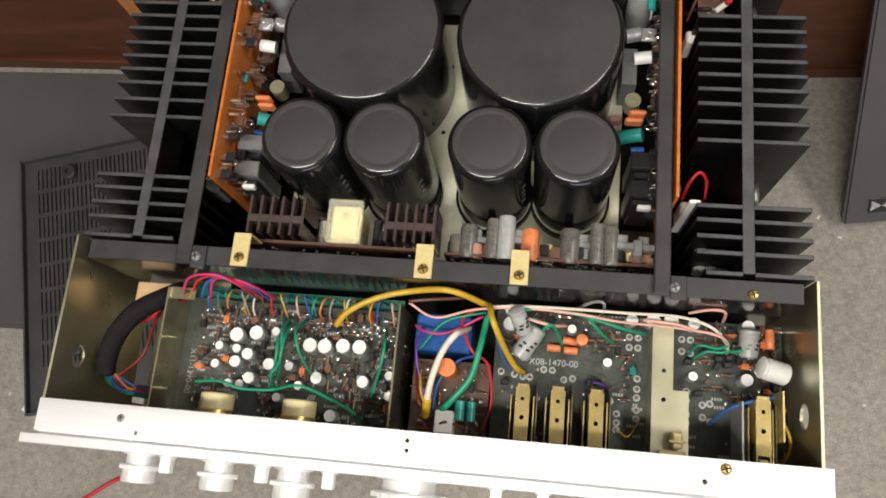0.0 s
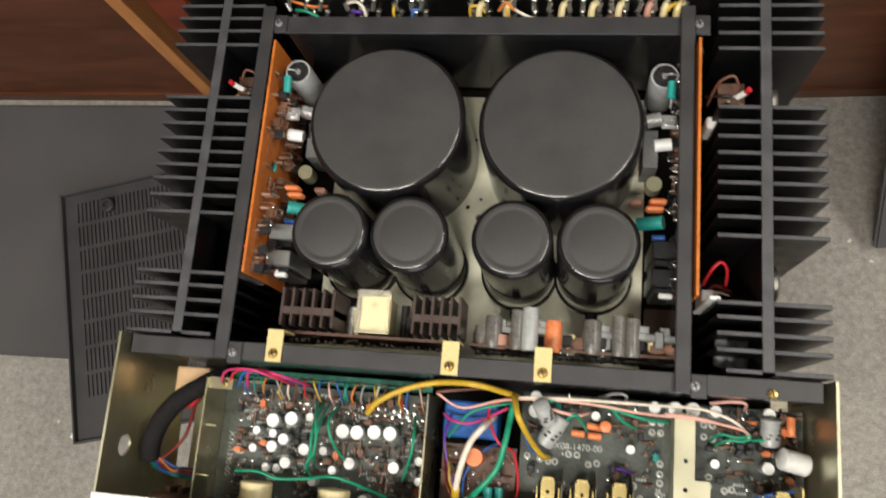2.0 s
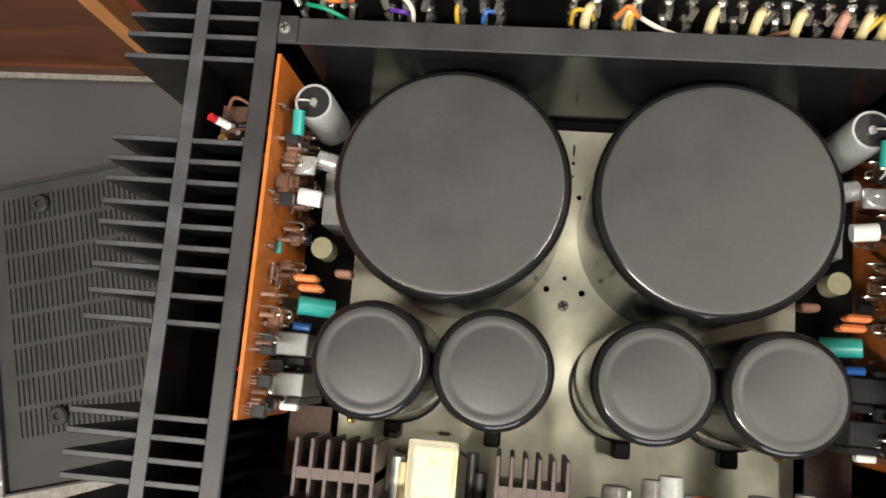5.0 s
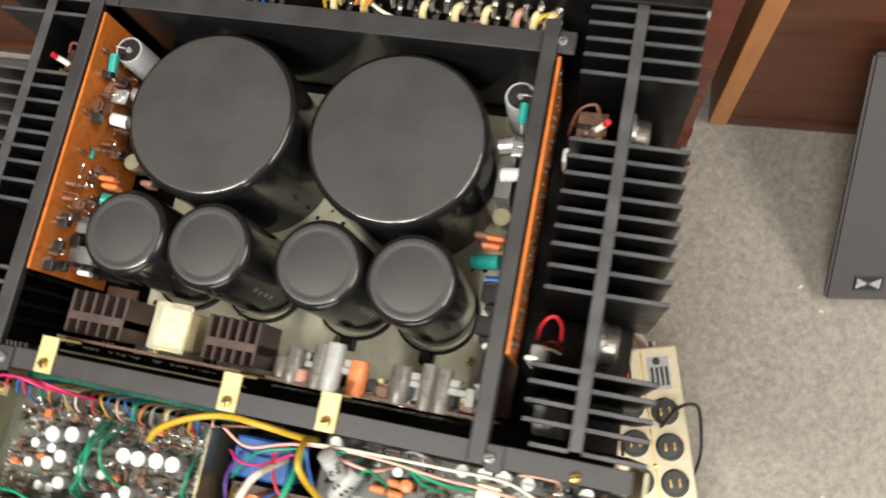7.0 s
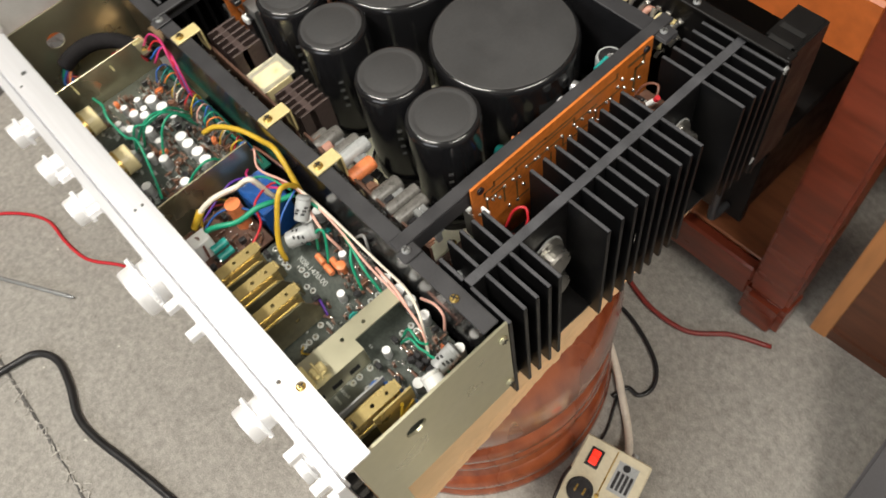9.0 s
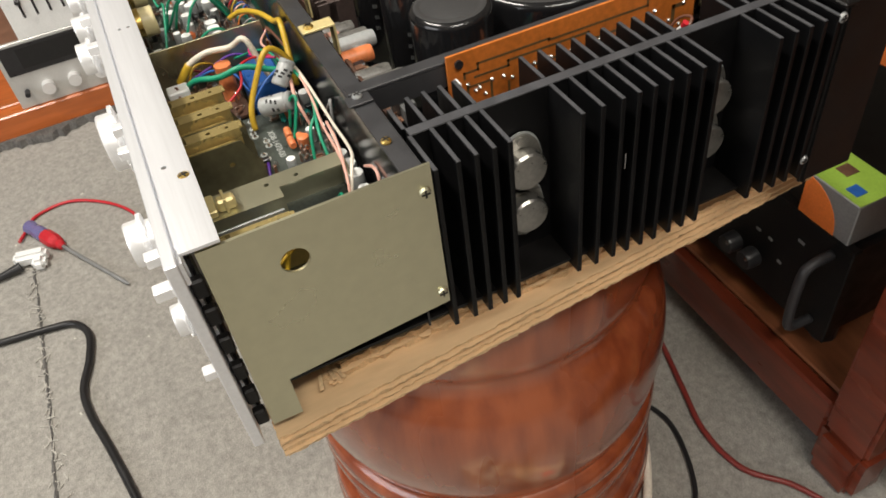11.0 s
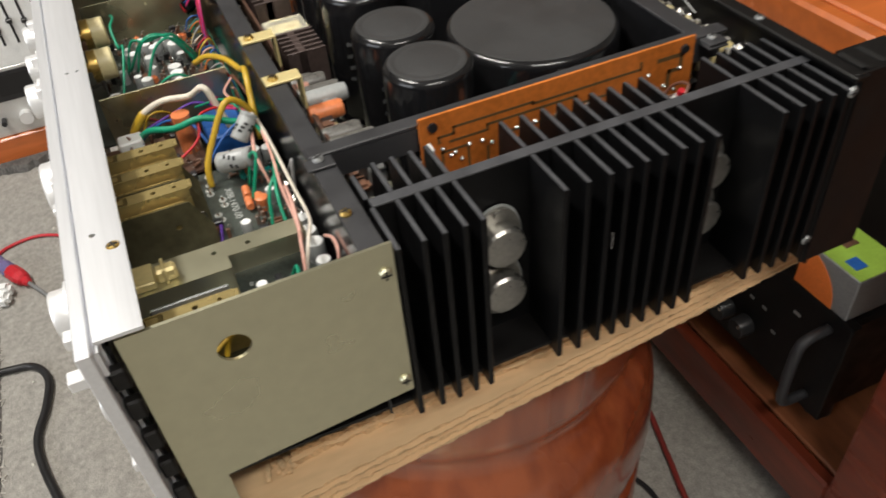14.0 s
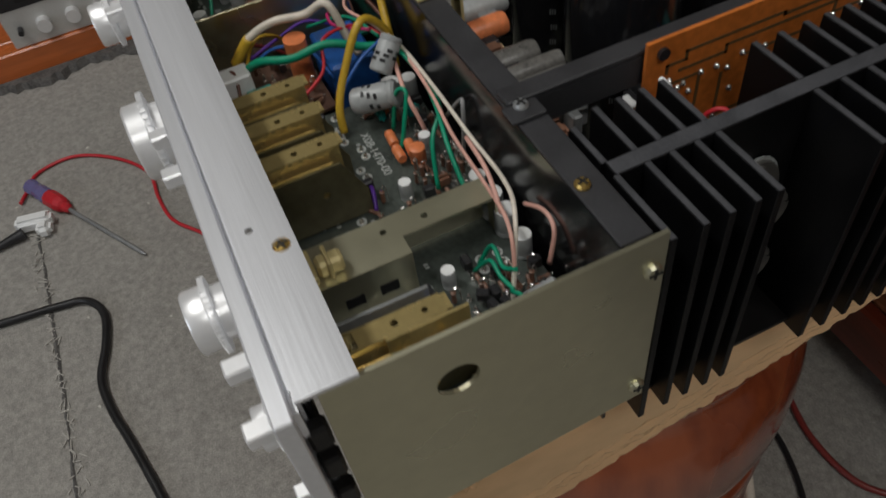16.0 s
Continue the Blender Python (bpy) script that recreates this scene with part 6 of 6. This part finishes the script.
def cable(name, pts, r, colour, label, category="cable"):
    t = part(name, tube(bmesh.new(), pts, r, 10), WIRE[colour], None)
    return tagged(t, label, category)


on_floor(0.905, 2.3, 0.084, -0.017)
cable("mains_cable", [(0.178, 0.148, 0.045), (0.172, 0.163, 0.03), (0.148, 0.194, 0.007), (0.116, 0.222, 0.006), (0.08, 0.252, 0.006), (0.03, 0.285, 0.006), (-0.05, 0.325, 0.006), (-0.14, 0.36, 0.006)], 0.0055, "white", "dirty white mains cable running under the stool")
cable("plug_cable", [(0.2, 0.058, 0.094), (0.212, 0.08, 0.13), (0.232, 0.085, 0.128), (0.243, 0.06, 0.1), (0.252, 0.03, 0.05), (0.25, 0.0, 0.01), (0.24, -0.04, 0.004)], 0.002, "black", "thin black lead plugged into the socket box")
cable("plug_cable", [(0.16, 0.02, 0.1), (0.15, 0.05, 0.12), (0.14, 0.08, 0.1), (0.133, 0.13, 0.03), (0.13, 0.17, 0.004), (0.11, 0.22, 0.004)], 0.002, "black", "thin black lead plugged into the socket box")
cable("black_lead", [(0.105, 0.215, 0.004), (0.112, 0.238, 0.004), (0.13, 0.24, 0.004), (0.136, 0.262, 0.004), (0.118, 0.29, 0.004), (0.07, 0.315, 0.004), (0.02, 0.325, 0.004), (-0.05, 0.31, 0.004), (-0.1, 0.375, 0.004)], 0.003, "black", "thin black lead looped on the carpet")
cable("red_brown_lead", [(-0.2, 0.425, 0.17), (-0.17, 0.415, 0.1), (-0.12, 0.405, 0.02), (-0.06, 0.39, 0.005), (0.0, 0.37, 0.005), (0.06, 0.352, 0.005), (0.12, 0.356, 0.005), (0.165, 0.39, 0.005), (0.215, 0.412, 0.004)], 0.0035, "darkred", "red-brown lead trailing over the carpet")
on_floor(0.909, 0.33, 0.089, -0.03)
cable("black_cable", [(-0.66, -0.66, 0.006), (-0.615, -0.56, 0.006), (-0.582, -0.46, 0.006), (-0.566, -0.36, 0.006), (-0.555, -0.32, 0.006), (-0.52, -0.302, 0.006), (-0.47, -0.308, 0.006), (-0.42, -0.322, 0.006), (-0.37, -0.318, 0.006), (-0.3, -0.301, 0.006), (-0.2, -0.28, 0.006), (-0.12, -0.27, 0.006)], 0.0055, "black", "black rubber mains cable lying on the carpet")
cable("red_wire", [(-0.802, -0.385, 0.006), (-0.83, -0.372, 0.004), (-0.86, -0.355, 0.004), (-0.872, -0.31, 0.004), (-0.858, -0.27, 0.004), (-0.815, -0.222, 0.004), (-0.762, -0.192, 0.004), (-0.7, -0.19, 0.004), (-0.643, -0.18, 0.004), (-0.59, -0.145, 0.004), (-0.54, -0.128, 0.004)], 0.0028, "red", "thin red wire curving over the carpet")

# screwdriver
sd = thing("screwdriver", (-0.75, -0.3, 0), "screwdriver with clear violet and red handle on the carpet", "screwdriver")
M_VIOLET = mat("clear_violet_plastic", (0.22, 0.2, 0.42), 0.15, var=0.1, trans=0.35)
a_, b_ = Vector((-0.828, -0.366, 0.013)), Vector((-0.596, -0.23, 0.006))
d_ = (b_ - a_).normalized()
md = Matrix.Translation(a_) @ d_.to_track_quat("Z", "Y").to_matrix().to_4x4()
bm = bmesh.new()
lathe(bm, [(0, 0), (0.009, 0.0), (0.0125, 0.004), (0.0125, 0.012), (0.0105, 0.02), (0.0125, 0.032), (0.0125, 0.05)], 10, md)
part("handle", bm, M_VIOLET, sd, "clear violet handle")
bm = bmesh.new()
lathe(bm, [(0.0125, 0.05), (0.0135, 0.053), (0.0135, 0.075), (0.011, 0.085), (0.008, 0.088), (0.0075, 0.096), (0.004, 0.1), (0, 0.1)], 10, md)
part("collar", bm, WIRE["red"], sd, "red collar")
bm = bmesh.new()
L_ = (b_ - a_).length
lathe(bm, [(0.0032, 0.1), (0.0032, L_ - 0.012), (0.0022, L_ - 0.004), (0.0004, L_)], 12, md)
part("blade", bm, M_GREY, sd, "steel blade", smooth=True)
# white right-angle plug
pl = thing("plug", (-0.745, -0.372, 0), "white right-angled plug on a black cable", "plug", rz=-30)
mpl = pose(-0.742, -0.366, 0.0, 0, 0, 78)
bm = bmesh.new()
box(bm, -0.028, 0.026, -0.012, 0.012, 0.001, 0.024, 0.006, m=mpl, seg=3)
box(bm, 0.004, 0.026, -0.03, -0.006, 0.001, 0.022, 0.006, m=mpl, seg=3)
part("body", bm, M_WHITE, pl, smooth=True)
quick("strain_relief", M_BLKC, rod, (-0.728, -0.385, 0.011), (-0.722, -0.432, 0.007), 0.0085, 14, parent=pl, smooth=True, r2=0.005)
cable("plug_tail", [(-0.722, -0.432, 0.007), (-0.72, -0.47, 0.006), (-0.735, -0.54, 0.006), (-0.75, -0.62, 0.006)], 0.0045, "black", "black cable from the white plug")

# carpet seam and scraps
def seam_strip(pts, w, seed):
    rnd = random.Random(seed)
    bm = bmesh.new()
    L = smooth_line([(x, y, 0) for x, y in pts], 14)
    prev = None
    for p in L:
        a = rnd.uniform(0.4, 1.5) * w
        cur = (bm.verts.new((p.x, p.y - a, 0.0005)), bm.verts.new((p.x + rnd.uniform(-0.002, 0.002), p.y, 0.0022)), bm.verts.new((p.x, p.y + rnd.uniform(0.4, 1.5) * w, 0.0005)))
        if prev:
            bm.faces.new((prev[0], cur[0], cur[1], prev[1]))
            bm.faces.new((prev[1], cur[1], cur[2], prev[2]))
        prev = cur
    return bm


tagged(part("carpet_seam", seam_strip([(-0.75, -0.37), (-0.64, -0.369), (-0.526, -0.37), (-0.393, -0.372), (-0.282, -0.376), (-0.1, -0.38), (0.2, -0.385)], 0.0024, 1), M_SEAM), "frayed dark seam in the carpet", "seam", "", "structure")
# frayed pale fibres along the seam
rnd = random.Random(27)
bm = bmesh.new()
for _ in range(170):
    x_ = rnd.uniform(-0.74, 0.18)
    L_ = rnd.uniform(0.003, 0.009)
    box(bm, -L_, L_, -0.0005, 0.0005, 0.0012, 0.0024, m=pose(x_, -0.372 + rnd.gauss(0, 0.004), 0, rnd.uniform(-10, 10), rnd.uniform(-8, 8), rnd.uniform(0, 180)))
M_FIBRE = mat("frayed_carpet_fibre", (0.45, 0.43, 0.39), 0.95, var=0.3)
tagged(part("frayed_fibres", bm, M_FIBRE), "pale frayed fibres along the carpet seam", "carpet fibres", "", "stuff")
rnd = random.Random(19)
bm = bmesh.new()
for _ in range(26):
    x_, y_ = rnd.uniform(-0.95, 0.5), rnd.uniform(-0.45, 0.4)
    if x_ > -0.45 and y_ > 0.0 and x_ < 0.1:
        continue
    s = rnd.uniform(0.001, 0.003)
    box(bm, -s, s, -s * 0.6, s * 0.6, 0, 0.0012, m=pose(x_, y_, 0, 0, 0, rnd.uniform(0, 180)))
M_LINT = mat("pale_lint", (0.6, 0.58, 0.52), 0.9)
tagged(part("lint", bm, M_LINT), "pale specks of lint on the carpet", "lint", "", "stuff")
on_floor(0.950, 1.0, 0.026, -0.009)
sc = thing("paper_scrap", (-0.64, -0.06, 0), "small torn white paper scrap on the carpet", "scrap")
bm = bmesh.new()
plate_with_holes(bm, [(-0.655, -0.075), (-0.648, -0.079), (-0.642, -0.07), (-0.636, -0.068), (-0.641, -0.062), (-0.648, -0.064), (-0.652, -0.069)], [], 0.0005, 0.0022)
part("paper", bm, M_WHITE, sc)

on_floor(0.913, 0.4, 0.107, -0.012)
# low orange shelf unit with a tuner and an equaliser
sh = thing("low_shelf", (-1.35, -0.2, 0), "low orange varnished wooden shelf unit", "shelf")
for y_ in (-0.47, 0.2):
    bm = bmesh.new()
    box(bm, -1.195, -1.15, y_ - 0.022, y_ + 0.022, 0.0, 0.45, 0.003)
    part("post", bm, M_ORWOOD, sh)
bm = bmesh.new()
box(bm, -1.19, -1.148, -0.448, 0.178, 0.0, 0.058, 0.003)
part("front_rail", bm, M_ORWOOD, sh)
bm = bmesh.new()
box(bm, -1.5, -1.191, -0.46, 0.2, 0.04, 0.058, 0.002)
part("shelf_board", bm, M_ORWOOD, sh)
bm = bmesh.new()
box(bm, -1.52, -1.5, -0.49, 0.22, 0.0, 0.45, 0.002)
part("back_board", bm, M_WALNUT, sh)
rnd = random.Random(33)
bm = bmesh.new()
rows = []
for k in range(70):
    y_ = -0.56 + 0.012 * k
    a = -1.128 + 0.016 * rnd.random() + 0.01 * math.sin(k * 0.4)
    rows.append([bm.verts.new((-1.147, y_, 0.012)), bm.verts.new((a - 0.008, y_ + rnd.uniform(-0.003, 0.003), 0.011 + 0.004 * rnd.random())), bm.verts.new((a, y_, 0.001))])
for u, v in zip(rows, rows[1:]):
    for k in (0, 1):
        bm.faces.new((u[k], v[k], v[k + 1], u[k + 1]))
tagged(part("carpet_edge", bm, M_SEAM), "ragged cut carpet edge along the low shelf", "carpet edge", "", "structure")
M_SILVER = mat("silver_fascia", (0.6, 0.6, 0.58), 0.4, metal=0.4, var=0.06)
tu = thing("tuner", (-1.28, -0.15, 0.058), "silver vintage tuner with a dark dial window", "tuner")
bm = bmesh.new()
box(bm, -1.42, -1.163, -0.345, 0.06, 0.062, 0.187, 0.002)
part("case", bm, M_BROWNC, tu)
bm = bmesh.new()
box(bm, -1.1628, -1.155, -0.348, 0.063, 0.0585, 0.19, 0.001)
fc = part("fascia", bm, M_SILVER, tu, "silver fascia")
quick("dial_window", M_BLKC, box, -1.155, -1.1535, -0.34, 0.05, 0.128, 0.184, parent=fc)
quick("dial_glass", M_SLOT, box, -1.1535, -1.1525, -0.31, -0.05, 0.138, 0.178, parent=fc)
for y_, r_ in ((-0.325, 0.005), (-0.285, 0.012), (-0.235, 0.012), (-0.185, 0.012), (-0.13, 0.012), (-0.07, 0.012)):
    quick("knob", M_KNOB if r_ > 0.006 else M_BLKC, rod, (-1.155, y_, 0.092), (-1.138, y_, 0.092), r_, 22, parent=fc, smooth=True)
eq = thing("equaliser", (-1.28, -0.12, 0.19), "white-faced graphic equaliser standing on the tuner", "equaliser")
bm = bmesh.new()
box(bm, -1.40, -1.163, -0.29, 0.06, 0.192, 0.32, 0.002)
part("case", bm, M_GREY, eq)
bm = bmesh.new()
box(bm, -1.1628, -1.156, -0.294, 0.063, 0.19, 0.322, 0.001)
fc = part("fascia", bm, M_WHITE, eq, "white fascia")
for k in range(9):
    y_ = -0.265 + k * 0.0235
    quick("slot", M_BLKC, box, -1.156, -1.1552, y_ - 0.0022, y_ + 0.0022, 0.228, 0.305, parent=fc)
    zc = 0.26 + 0.012 * math.sin(k * 1.3)
    quick("slider", M_BLKC, box, -1.1552, -1.146, y_ - 0.005, y_ + 0.005, zc - 0.0035, zc + 0.0035, 0.001, parent=fc)
